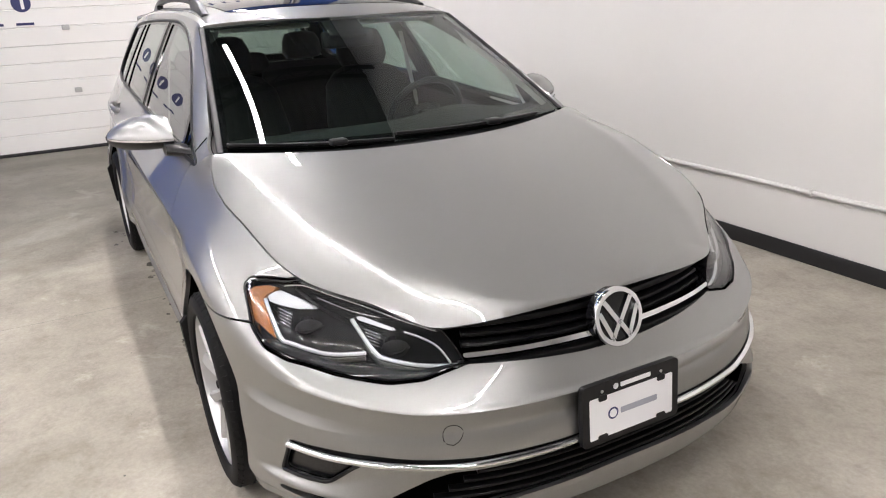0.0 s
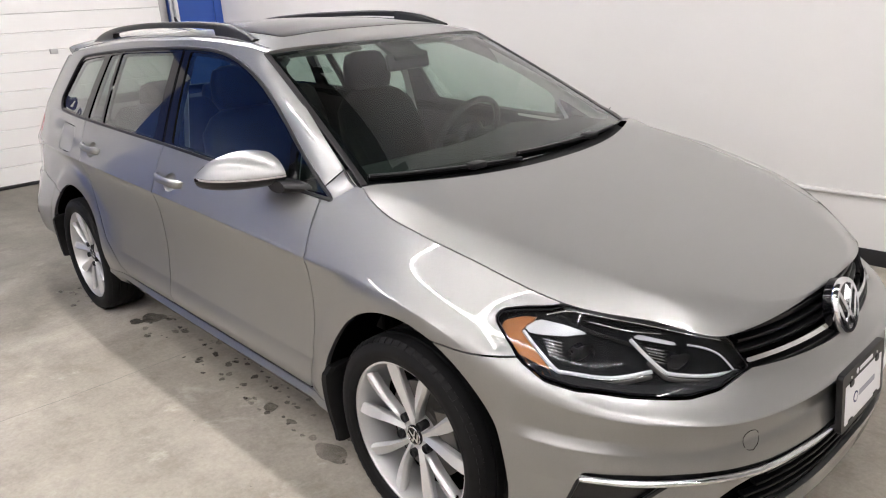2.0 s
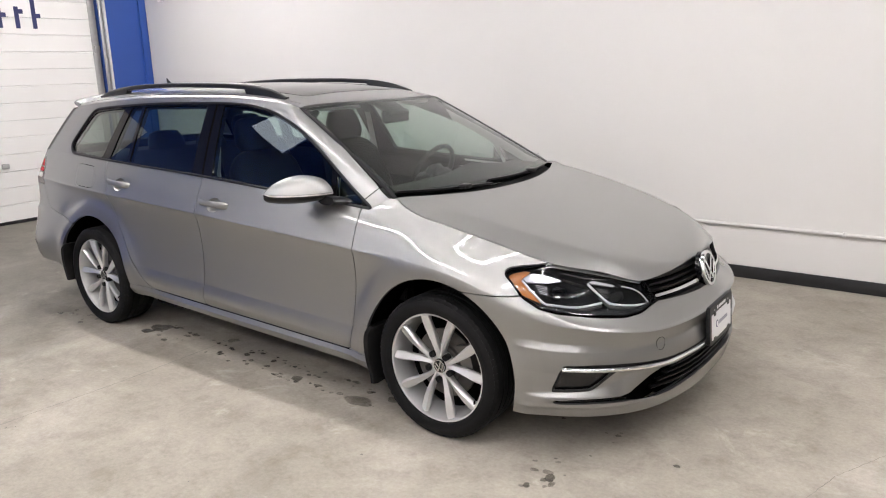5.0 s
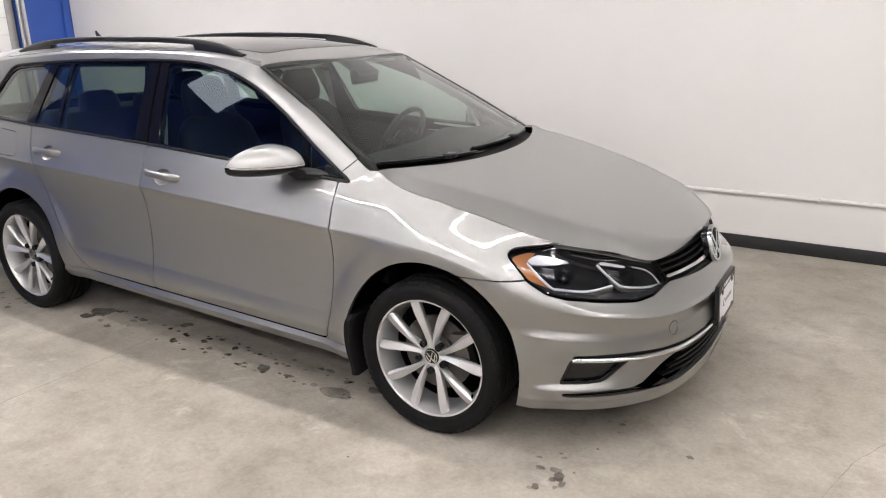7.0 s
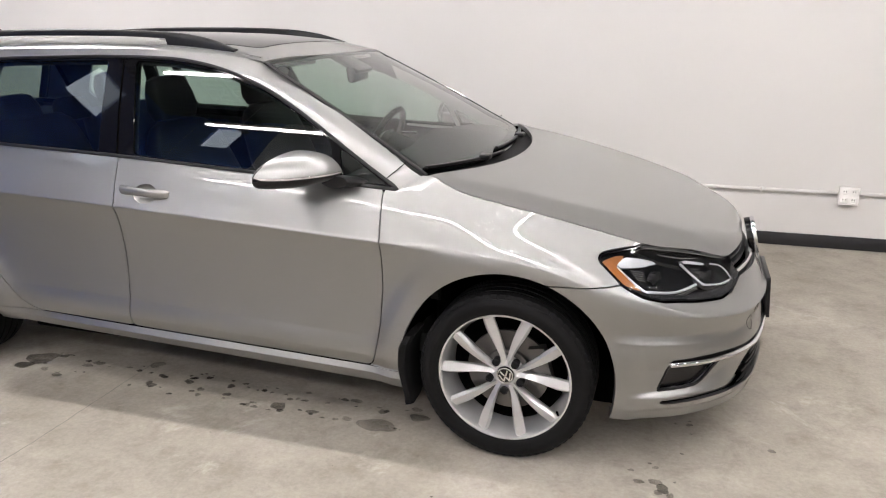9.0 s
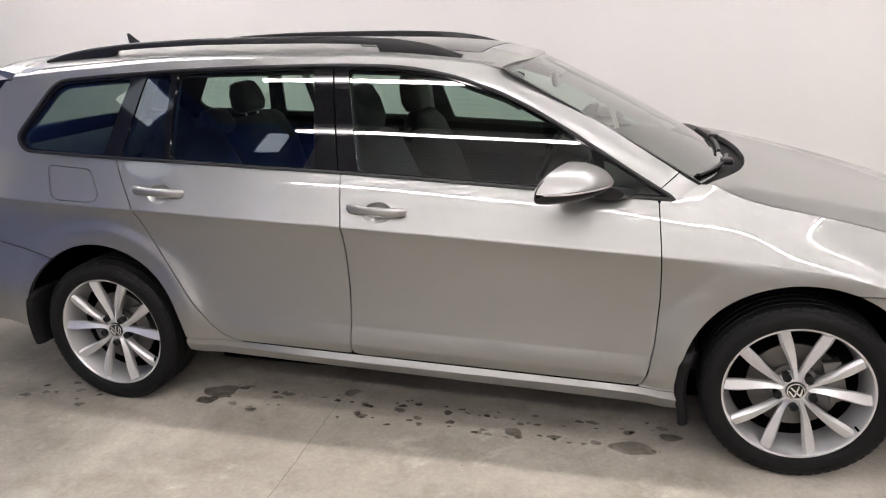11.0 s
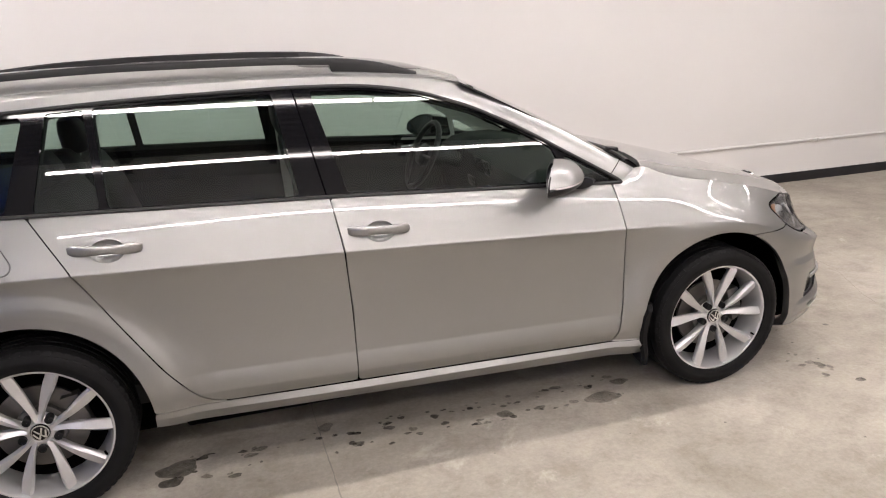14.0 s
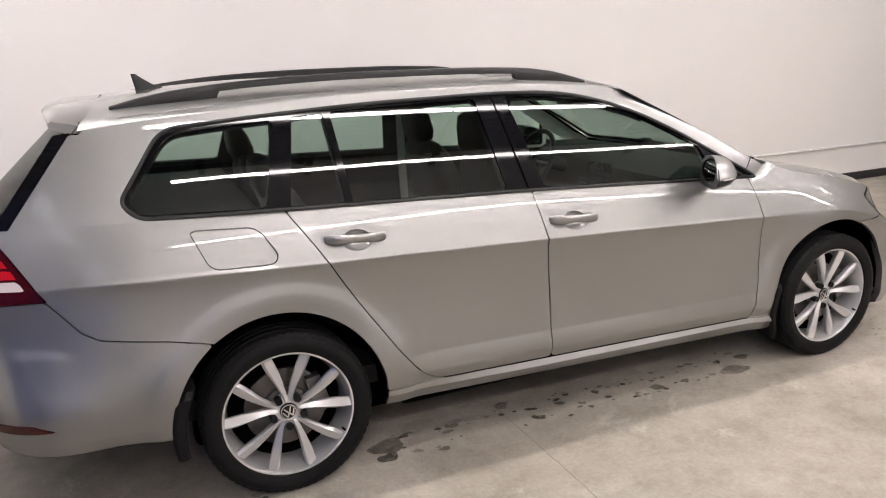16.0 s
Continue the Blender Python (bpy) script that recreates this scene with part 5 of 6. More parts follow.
def build_nose():
    grille = band("grille", GRILLE, VOID, -0.045, 0, label="black upper grille")
    for z0, z1, off in ((0.584, 0.602, -0.006), (0.630, 0.641, -0.018), (0.652, 0.662, -0.020), (0.674, 0.690, -0.014)):
        P = [on_nose(d, (z0 + z1) / 2 + 0.004 * (d + 0.8), off - 0.012)[0] for d in (-0.335, -0.42, -0.52, -0.62, -0.72, -0.80)]
        P += [Vector((p.x, -p.y, p.z)) for p in P[::-1]]
        part("slat", sweep(dense(P, 5), rrect(0.026, z1 - z0, 0.003)), SLAT, grille, "gloss black slat")
    P = np.array([(-1.2, 0.609), (-0.347, 0.609), (-0.334, 0.621), (-1.2, 0.623)])
    band("chrome_bar", P, CHROME, 0.003, 0.012, grille, "chrome bar")
    intake = band("lower_grille", INTAKE, VOID, -0.06, 0, label="black lower grille")
    for k in range(4):
        P = [on_nose(d, 0.277 + 0.021 * k + 0.010 * max(0, d + 0.6), -0.020)[0] for d in (-0.27 - 0.05 * k, -0.42, -0.55, -0.68, -0.80)]
        P += [Vector((p.x, -p.y, p.z)) for p in P[::-1]]
        part("louvre", sweep(dense(P, 5), rrect(0.022, 0.008, 0.003)), SLAT, intake, "black louvre")
    # added near-black blocks that keep the pale floor from showing through the intake
    for x1, y1 in ((0.80, 0.40), (0.64, 0.62)):
        box("intake_backing", (0.50, -y1, 0.205), (x1, y1, 0.43), VOID, 0.01, intake)
    fog = two(BODY.keep(all_of(poly(FOG, dz), lambda V: V[:, 0] - 0.1)).moved(-0.016), "fog_lamp", SMOKE, depth=0, label="smoked fog lamp cover")
    right_left("fog_edge", lambda: sweep([on_nose(p[0], p[1], -0.004)[0] for p in FOG], rrect(0.009, 0.010, 0.003), closed=True), BLACK, fog, "black edge")
    P = [on_nose(d, z, 0.003)[0] for d, z in STRIP]
    P += [Vector((p.x, -p.y, p.z)) for p in P[::-1]]
    part("chrome_strip", sweep(dense(P, 8), [(0.0105 * math.cos(a), 0.0085 * math.sin(a)) for a in np.linspace(0, 2 * math.pi, 15)[:-1]]), CHROME, car, "chrome strip across the bumper")
    band("strip_gap", STRIP_GAP, BLACK, -0.012, 0, label="black recess over the chrome strip")
    # tow cover
    a = np.linspace(0, 2 * math.pi, 33)[:-1]
    ringp = [on_nose(-0.330 + 0.031 * math.cos(t), 0.452 + 0.0245 * math.sin(t), 0.0004)[0] for t in a]
    part("tow_cover_gap", sweep(ringp, circle(0.0008, 6), closed=True), VOID, car)
    # round badge
    m = Matrix.Translation((0.795, 0, 0.641)) @ Euler((0, radians(90 - 14), 0)).to_matrix().to_4x4() @ Euler((0, 0, radians(90))).to_matrix().to_4x4()

    def disc(r0, r1, h0, h1, seg=48):
        bm = bmesh.new()
        prof = [(r0, h0), (r1, h0), (r1 + 0.002, (h0 + h1) / 2), (r1 - 0.001, h1), (r0 + 0.001, h1), (r0, (h0 + h1) / 2)]
        R = [[bm.verts.new(m @ Vector((r * math.cos(2 * math.pi * k / seg), r * math.sin(2 * math.pi * k / seg), h))) for k in range(seg)] for r, h in prof]
        for i in range(len(R)):
            p, q = R[i], R[(i + 1) % len(R)]
            for k in range(seg):
                bm.faces.new((p[k], p[(k + 1) % seg], q[(k + 1) % seg], q[k]))
        return bm
    badge = part("badge", slab(circle(0.074, 48), m, 0.030), GLOSSBLACK, car, "round badge, chrome ring on black")
    part("badge_ring", disc(0.062, 0.075, 0.022, 0.037), CHROME, badge, "chrome ring")
    for p, q in (((-0.040, 0.042), (-0.006, -0.008)), ((0.040, 0.042), (0.006, -0.008)), ((-0.058, 0.016), (-0.026, -0.052)), ((0.058, 0.016), (0.026, -0.052)), ((-0.026, -0.052), (0.0, -0.012)), ((0.026, -0.052), (0.0, -0.012))):
        a, b = Vector(p), Vector(q)
        d = (b - a).normalized() * 0.004
        n = Vector((-d.y, d.x)).normalized() * 0.0062
        part("badge_bar", slab([tuple(a - d + n), tuple(b + d + n), tuple(b + d - n), tuple(a - d - n)][::-1], m @ Matrix.Translation((0, 0, 0.030)), 0.007), CHROME, badge, smooth=False)
    # plate
    pm = Matrix.Translation((0.889, -0.003, 0.436)) @ Euler((radians(90), 0, radians(90))).to_matrix().to_4x4() @ Euler((radians(-4), 0, 0)).to_matrix().to_4x4()
    plate = part("plate_holder", slab(rrect(0.312, 0.165, 0.012, 4), pm @ Matrix.Translation((0, 0, -0.012)), 0.016), BLACK, car, "black plate frame with a white blank plate")
    part("plate", slab(rrect(0.270, 0.112, 0.004), pm @ Matrix.Translation((0, -0.010, 0.0)), 0.005), PLATEWHITE, plate, "white blank plate")
    for x in (-0.058, 0.058):
        part("screw", slab(circle(0.004, 12), pm @ Matrix.Translation((x * 1.65, 0.060, 0)), 0.006), GALV, plate, "steel screw")
    for x in (-0.095, 0.095):
        part("frame_tab", slab(rrect(0.030, 0.014, 0.005), pm @ Matrix.Translation((x, -0.064, 0.0)), 0.007), BLACK, plate)
        part("frame_tab", slab(rrect(0.026, 0.016, 0.005), pm @ Matrix.Translation((x, 0.043, 0.0)), 0.007), BLACK, plate)
    part("frame_bar", slab(rrect(0.098, 0.012, 0.002), pm @ Matrix.Translation((0.012, 0.062, 0.0)), 0.0048), PLATEWHITE, plate, "pale bar of unreadable size lettering")
    part("frame_dot", slab(circle(0.008, 20), pm @ Matrix.Translation((-0.052, 0.062, 0.0)), 0.0048), PLATEWHITE, plate)
    part("plate_dot", slab(circle(0.016, 28), pm @ Matrix.Translation((-0.062, -0.008, 0.0)), 0.0058), INK, plate)
    part("plate_dot_centre", slab(circle(0.0115, 28), pm @ Matrix.Translation((-0.062, -0.008, 0.0)), 0.0062), PLATEWHITE, plate)
    part("plate_bar", slab(rrect(0.120, 0.016, 0.003), pm @ Matrix.Translation((0.022, -0.008, 0.0)), 0.0058), GREYINK, plate)


def build_mirrors():
    n, m = 40, 40
    G, B = np.zeros((n, m, 3)), np.zeros((n, 24, 3))
    for i, k in enumerate(np.linspace(0, 1, n)):
        y = 0.785 + 0.202 * k
        e = math.sqrt(max(0.0, 1 - ((k - 0.36) / 0.642) ** 2)) if k > 0.36 else 1 - 0.14 * (1 - k / 0.36) ** 2
        xr = -0.765 - 0.088 * k
        lx = (0.164 - 0.034 * k ** 1.6) * max(e, 0.03) ** 0.55
        zc, ht, hb = 0.982 - 0.004 * k, 0.080 * e ** 1.35 * (1 - 0.15 * k), 0.050 * e ** 0.6
        for j, a in enumerate(np.linspace(0, math.pi, m)):
            c = math.cos(a)
            G[i, j] = (xr + 0.036 * (max(c, 0.0) * ht / 0.085) ** 2 + lx * math.sin(a) ** 0.95 * (1 - 0.12 * max(c, 0.0)), -y, zc + (ht if c > 0 else hb) * math.copysign(abs(c) ** 1.0, c))
        for j, t in enumerate(np.linspace(1, 0, 24)):
            zb = (ht + hb) * t - hb
            B[i, j] = (xr + 0.002 + 0.036 * (max(zb, 0.0) / 0.085) ** 2, -y, zc + zb)
    tip, back = Skin.grid(G), Skin.grid(B)
    if (tip.N * (tip.V - tip.V.mean(0))).sum() < 0:
        tip = Skin.grid(G, flip=True)
    if back.N[:, 0].mean() > 0:
        back = Skin.grid(B, flip=True)
    split = lambda V: V[:, 2] - 0.982
    eye = lambda V: (1 - np.abs((-V[:, 1] - 0.872) / 0.078) ** 2.6 - np.abs((V[:, 2] - 0.998) / 0.050) ** 2.6) * 0.03
    caps = two(tip.keep(split), "wing_mirror", PAINT, depth=0.004, label="silver wing mirror with black base")
    two(tip.keep(lambda V: -split(V) - 0.008), "mirror_base", BLACK, caps, 0.003, "black lower shell")
    two(tip.keep(lambda V: np.minimum(-split(V) - 0.001, split(V) + 0.007)), "indicator", WHITELENS, caps, 0.003, "clear indicator strip")
    two(back.keep(lambda V: -eye(V)), "mirror_rim", BLACK, caps, 0.006, "black mirror rim")
    two(back.keep(eye).moved(-0.005), "mirror_glass", MIRROR, caps, 0, "mirror glass")
    right_left("stalk", lambda: loft([[(-0.625 + 0.05 * math.cos(a) * w - 0.005 * k, -0.745 - 0.075 * k, 0.936 + 0.012 * k + 0.022 * math.sin(a)) for a in np.linspace(0, 2 * math.pi, 17)[:-1]] for k, w in ((0, 1.9), (0.5, 1.4), (1, 1.0))]), BLACK, caps, "black stalk")


def on_side(x, z):
    """Half width of the right side at (x, z)."""
    w = BODY.V[:, [0, 2]] - np.array((x, z))
    w[:, 0] += 9.0 * (BODY.V[:, 0] > 0.1)
    i = np.argsort((w ** 2).sum(1))[:10]
    return -np.linalg.lstsq(np.c_[np.ones(10), w[i]], BODY.V[i, 1], rcond=None)[0][0]


def build_handles():
    for (cx, cz), (x0, z0) in zip(CUPS, ((-1.436, 0.871), (-2.332, 0.911))):
        def bowl(cx=cx, cz=cz):
            rings = []
            for k, dep in ((1.03, -0.001), (0.97, 0.006), (0.88, 0.015), (0.70, 0.022), (0.40, 0.026), (0.02, 0.027)):
                rings.append([(cx + 0.054 * k * math.cos(a), -(on_side(cx + 0.054 * k * math.cos(a), cz + 0.035 * k * math.sin(a)) - dep - 0.001), cz + 0.035 * k * math.sin(a)) for a in np.linspace(0, 2 * math.pi, 37)[:-1]])
            return loft(rings, False)
        right_left("handle_cup", bowl, PAINT, None, "silver recess behind the handle")
        base = on_side(x0, z0)

        def bar(x0=x0, z0=z0, base=base):
            rings = []
            for t in np.linspace(-1, 1, 31):
                x = x0 + 0.112 * t
                out = base + 0.030 * (1 - abs(t) ** 3.4) + 0.002
                h = (0.0150 + 0.0070 * t * t) * (1 - 0.50 * abs(t) ** 8)
                w = 0.011 if abs(t) < 0.95 else 0.007
                zz = z0 - 0.006 * t - 0.004 * abs(t) ** 2
                rings.append([(x, -(out + w * math.cos(a)), zz + h * math.copysign(abs(math.sin(a)) ** 0.7, math.sin(a))) for a in np.linspace(0, 2 * math.pi, 21)[:-1]])
            return loft(rings)
        right_left("door_handle", bar, PAINT, None, "silver door handle")


def build_roof_details():
    top = spl((-1.185, 1.386), (-1.24, 1.404), (-1.35, 1.432), (-1.5, 1.451), (-1.8, 1.463), (-2.2, 1.466), (-2.55, 1.458), (-2.8, 1.440), (-2.95, 1.420), (-3.07, 1.392))
    sy = spl((-1.185, 0.503), (-1.4, 0.488), (-2.0, 0.478), (-2.7, 0.458), (-3.07, 0.432))

    def rail():
        rings = []
        xs = np.concatenate([np.linspace(-1.185, -1.505, 18), [-1.515], np.linspace(-1.53, -2.70, 24), [-2.715], np.linspace(-2.725, -3.07, 18)])
        for x in xs:
            t, s = float(top(x)), float(sy(x))
            foot = float(roof_z(np.array(x), np.array(s))) - 0.010
            lo = foot if (x >= -1.51 or x <= -2.71) else max(t - 0.026, foot)
            lo = min(lo, t - 0.006)
            w = 0.017
            h = t - lo
            rings.append([(x, -(s + w), lo), (x, -(s + w), lo + 0.62 * h), (x, -(s + w * 0.72), t - 0.10 * h), (x, -(s + w * 0.3), t), (x, -(s - w * 0.5), t), (x, -(s - w), t - 0.25 * h), (x, -(s - w), lo)])
        return loft(rings)
    right_left("roof_rail", rail, BLACK, None, "black roof rail")
    # fin aerial
    rings = []
    for k, (x0, x1, z, w) in enumerate(((-2.975, -2.835, 1.418, 0.026), (-2.972, -2.865, 1.432, 0.020), (-2.975, -2.905, 1.446, 0.010), (-2.979, -2.938, 1.468, 0.006), (-2.982, -2.966, 1.490, 0.0025))):
        rings.append([((x0 + x1) / 2 + (x1 - x0) / 2 * math.cos(a), w * math.sin(a) * (0.55 + 0.45 * (1 - math.cos(a)) / 2), z) for a in np.linspace(0, 2 * math.pi, 19)[:-1]])
    part("roof_aerial", loft(rings), BLACK, car, "black fin aerial")
    # roof ditch strips
    for sgn in (-1, 1):
        pts = [(x, sgn * (float(cabin_s(x, float(edge_z(x)))) - 0.030), float(roof_z(np.array(x), np.array(float(cabin_s(x, float(edge_z(x)))) - 0.030))) + 0.0005) for x in np.linspace(-1.06, -3.05, 40)]
        part("roof_seam", sweep(pts, rrect(0.006, 0.003, 0.001)), PAINT, car)


def build_wipers():
    def arm(y0, y1, dx):
        pts = []
        for t in np.linspace(0, 1, 20):
            y = y0 + (y1 - y0) * t
            p = screen_bottom(np.array(y))
            pts.append((p[0] + 0.012 - 0.030 * t + dx, y, p[2] + 0.012 + 0.012 * t))
        return pts
    for y0, y1, dx in ((-0.12, -0.66, 0.0), (0.52, -0.10, 0.0)):
        P = arm(y0, y1, dx)
        wp = part("wiper", sweep(P, rrect(0.014, 0.010, 0.003)), BLACK, car, "black wiper")
        part("wiper_blade", sweep([(x - 0.010, y, z - 0.008) for x, y, z in P], rrect(0.007, 0.012, 0.002)), RUBBER, wp, "rubber blade")
        part("wiper_pivot", rbox((0.045, 0.060, 0.022), 0.008, 2, Matrix.Translation((P[7][0] + 0.012, P[7][1], P[7][2] + 0.004))), BLACK, wp)


# ---- wheels ----
SIDE_V = BODY.V[-BODY.V[:, 1] > 0.55]


def side_s(x, z):
    return -SIDE_V[np.argmin((SIDE_V[:, 0] - x) ** 2 + (SIDE_V[:, 2] - z) ** 2), 1]


def build_wheels():
    R = 0.3165
    prof = [(-0.105, 0.228), (-0.112, 0.26), (-0.112, 0.285), (-0.100, 0.306), (-0.085, 0.3135)]
    for c in (-0.055, -0.018, 0.018, 0.055):
        prof += [(c - 0.0045, R), (c - 0.0035, R - 0.007), (c + 0.0035, R - 0.007), (c + 0.0045, R)]
    prof += [(0.085, 0.3135), (0.096, 0.309), (0.106, 0.296), (0.112, 0.280), (0.1135, 0.266), (0.1115, 0.262), (0.1115, 0.257), (0.109, 0.248), (0.104, 0.238), (0.096, 0.2345), (0.088, 0.231)]

    # the loaded tyre stands a little lower than its free radius
    prof = [(a, r if r < 0.236 else 0.236 + 0.885 * (r - 0.236)) for a, r in prof]

    def hub_at(x, y, left):
        m = Matrix.Translation((x, y, HUB_Z - 0.0055))
        return m @ Matrix.Rotation(math.pi, 4, "Z") if left else m
    # rim barrel
    rim_prof = [(0.086, 0.2305), (0.093, 0.2350), (0.0968, 0.2345), (0.0968, 0.2290), (0.0930, 0.2262), (0.086, 0.2250), (0.076, 0.2215), (0.040, 0.2120), (-0.02, 0.2030), (-0.09, 0.2060), (-0.10, 0.2250)]
    wheel = part("wheel", lathe(rim_prof, 80), ALLOY, car, "silver alloy wheel with ten spokes")
    tyre = part("tyre", lathe(prof, 96), RUBBER, wheel, "black tyre")
    # shoulder blocks
    bm = bmesh.new()
    for k in range(64):
        a0 = 2 * math.pi * k / 64
        vs = []
        for da in (0.008, 0.070):
            for ax, rr in ((0.090, 0.3055), (0.1045, 0.2940), (0.103, 0.2905), (0.086, 0.3010)):
                a = a0 + da
                vs.append(bm.verts.new((rr * math.cos(a), -ax - (0.0012 if rr > 0.299 else 0), rr * math.sin(a))))
        for f in ((0, 1, 5, 4), (1, 2, 6, 5), (3, 0, 4, 7), (0, 3, 2, 1), (4, 5, 6, 7)):
            bm.faces.new([vs[i] for i in f])
    part("tread", bm, RUBBER, tyre, smooth=False)
    # spokes: ten, in five pairs
    for k in range(10):
        a = 2 * math.pi * (k + 0.5) / 10
        sg = 1 if k % 2 else -1
        rings = []
        for t in np.linspace(0, 1, 13):
            r = 0.040 + 0.1885 * t
            w = float(np.interp(t, [0, 0.12, 0.45, 0.72, 0.9, 1], [0.0085, 0.0090, 0.0150, 0.0205, 0.0205, 0.0185]))
            face = 0.064 + 0.019 * math.sin(t * 1.75)
            back = face - 0.030 + 0.004 * t
            ang = a + sg * 0.165 * (1 - t) ** 1.6
            er, et = Vector((math.cos(ang), 0, math.sin(ang))), Vector((-math.sin(ang), 0, math.cos(ang)))
            # a broad facet towards the gap of the pair and a steep narrow one beyond the ridge
            q = [(-w, -0.008), (-w * 0.94, -0.002), (-w * 0.50, 0.0065), (w * 0.9, -0.0035), (w, -0.009)] if sg > 0 else [(-w, -0.009), (-w * 0.9, -0.0035), (w * 0.50, 0.0065), (w * 0.94, -0.002), (w, -0.008)]
            q = [(u, face + v) for u, v in q] + [(w * 0.7, back), (-w * 0.7, back)]
            rings.append([er * r + et * u + Vector((0, -v, 0)) for u, v in q])
        part("spoke", loft(rings), ALLOY, wheel, smooth=False)
    part("hub", lathe([(0.030, 0.062), (0.058, 0.060), (0.064, 0.050), (0.066, 0.034), (0.064, 0.031), (0.060, 0.0305)], 48), ALLOY, wheel)
    for k in range(5):
        a = 2 * math.pi * k / 5 + math.pi / 5
        p = Vector((0.057 * math.cos(a), -0.078, 0.057 * math.sin(a)))
        bm = lathe([(-0.03, 0.0135), (0.0, 0.0135), (0.001, 0.0110), (-0.005, 0.0100), (-0.005, 0.0002)], 18)
        bmesh.ops.translate(bm, vec=p, verts=bm.verts)
        part("wheel_bolt", bm, MATTBLACK, wheel, "dark wheel bolt")
    cap = part("centre_cap", lathe([(0.058, 0.031), (0.068, 0.0305), (0.0705, 0.028), (0.0705, 0.0002)], 36), GLOSSBLACK, wheel, "round centre cap")
    part("cap_ring", lathe([(0.0705, 0.0285), (0.0725, 0.028), (0.0725, 0.025), (0.0705, 0.0245)], 36), CHROME, cap, "chrome ring")
    mm = Matrix.Translation((0, -0.0706, 0)) @ Euler((radians(90), 0, 0)).to_matrix().to_4x4()
    for p, q in (((-0.013, 0.017), (-0.002, -0.002)), ((0.013, 0.017), (0.002, -0.002)), ((-0.021, 0.006), (-0.010, -0.020)), ((0.021, 0.006), (0.010, -0.020)), ((-0.010, -0.020), (0.0, -0.004)), ((0.010, -0.020), (0.0, -0.004))):
        a, b = Vector(p), Vector(q)
        n = Vector((-(b - a).y, (b - a).x)).normalized() * 0.0026
        part("cap_bar", slab([tuple(a + n), tuple(b + n), tuple(b - n), tuple(a - n)][::-1], mm, 0.002), CHROME, cap, smooth=False)
    disc = part("brake_disc", lathe([(0.020, 0.075), (0.020, 0.148), (0.008, 0.148), (0.008, 0.075)], 64, True), STEEL, wheel, "steel brake disc")
    part("brake_bell", lathe([(0.008, 0.085), (0.034, 0.080), (0.036, 0.074), (0.036, 0.0005)], 40), STEEL, wheel)
    # near-black disc that darkens the depth of the barrel behind the brake
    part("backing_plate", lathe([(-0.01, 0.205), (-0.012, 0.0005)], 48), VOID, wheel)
    bm = loft([[(0.098 + dx, y, z0) for dx, y, z0 in ((0, -0.004, z), (0.055, -0.004, z * 0.9), (0.055, -0.046, z * 0.9), (0, -0.050, z))] for z in (-0.075, -0.04, 0.0, 0.04, 0.075)])
    part("brake_caliper", bm, STEEL, wheel, "brake caliper")
    bm = sweep([(0.150, -0.085, -0.150), (0.156, -0.100, -0.157)], circle(0.004, 8))
    part("valve", bm, VOID, wheel, "rubber valve")
    base = wheel.matrix_basis.copy()
    spots = ((0.0, -0.775, False, -0.28), (AXLE_R, -0.762, False, -0.28), (0.0, 0.775, True, 0.1), (AXLE_R, 0.762, True, 0.4))
    for i, (x, y, left, spin) in enumerate(spots):
        m = hub_at(x, y, left) @ Matrix.Rotation(spin, 4, "Y")
        if i == 0:
            first = m
        else:
            copy_thing(wheel, m)
    wheel.matrix_basis = first
    # wheel arch liners and mud flaps
    for cx, sg in ((0.0, -1), (AXLE_R, -1), (0.0, 1), (AXLE_R, 1)):
        bm = bmesh.new()
        A = np.linspace(-0.10, math.pi + 0.10, 40)
        cx = cx - 0.010 if cx < -1 else cx
        prof = ((0.866, ARCH - 0.003), (0.84, ARCH - 0.002), (0.60, ARCH + 0.004), (0.50, ARCH - 0.02))
        R2 = [[bm.verts.new((cx + r * math.cos(a), sg * (min(y, side_s(cx + r * math.cos(a), HUB_Z + r * math.sin(a)) - 0.014) if y > 0.8 else y), HUB_Z + r * math.sin(a))) for a in A] for y, r in prof]
        for p, q in zip(R2, R2[1:]):
            for k in range(len(A) - 1):
                bm.faces.new((p[k], p[k + 1], q[k + 1], q[k]))
        bm.faces.new(R2[-1])
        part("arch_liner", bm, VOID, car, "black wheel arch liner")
    for x, z0, z1, sx in ((-0.352, 0.425, 0.155, 0.0), (-3.000, 0.480, 0.232, 0.0)):
        def flap(x=x, z0=z0, z1=z1):
            rings = []
            for t in np.linspace(0, 1, 12):
                z = z0 + (z1 - z0) * t
                cx = AXLE_R if x < -1 else 0.0
                edge = cx - math.sqrt(max(0.0, (ARCH - 0.012) ** 2 - (z - HUB_Z) ** 2)) if z > 0.2 else cx - 0.345
                out = 0.900 - 0.022 * t - (0.02 if t < 0.05 else 0)
                wx = (0.030 if x < -1 else 0.022) if t > 0.10 else 0.015
                k = 1.0 - 0.9 * max(0, t - 0.93) / 0.07
                rings.append([(edge + 0.018 - 0.01 * t, -0.75 - 0.03 * (1 - k), z), (edge + 0.022 - 0.01 * t, -out + 0.014, z), (edge + 0.012 - 0.01 * t, -out, z), (edge - wx * 0.6, -out - 0.002, z), (edge - wx, -out + 0.010, z), (edge - 0.014, -out + 0.022, z), (edge - 0.004, -0.75 - 0.03 * (1 - k), z)])
            return loft(rings)
        right_left("mud_flap", flap, RUBBER, None, "black rubber mud flap")


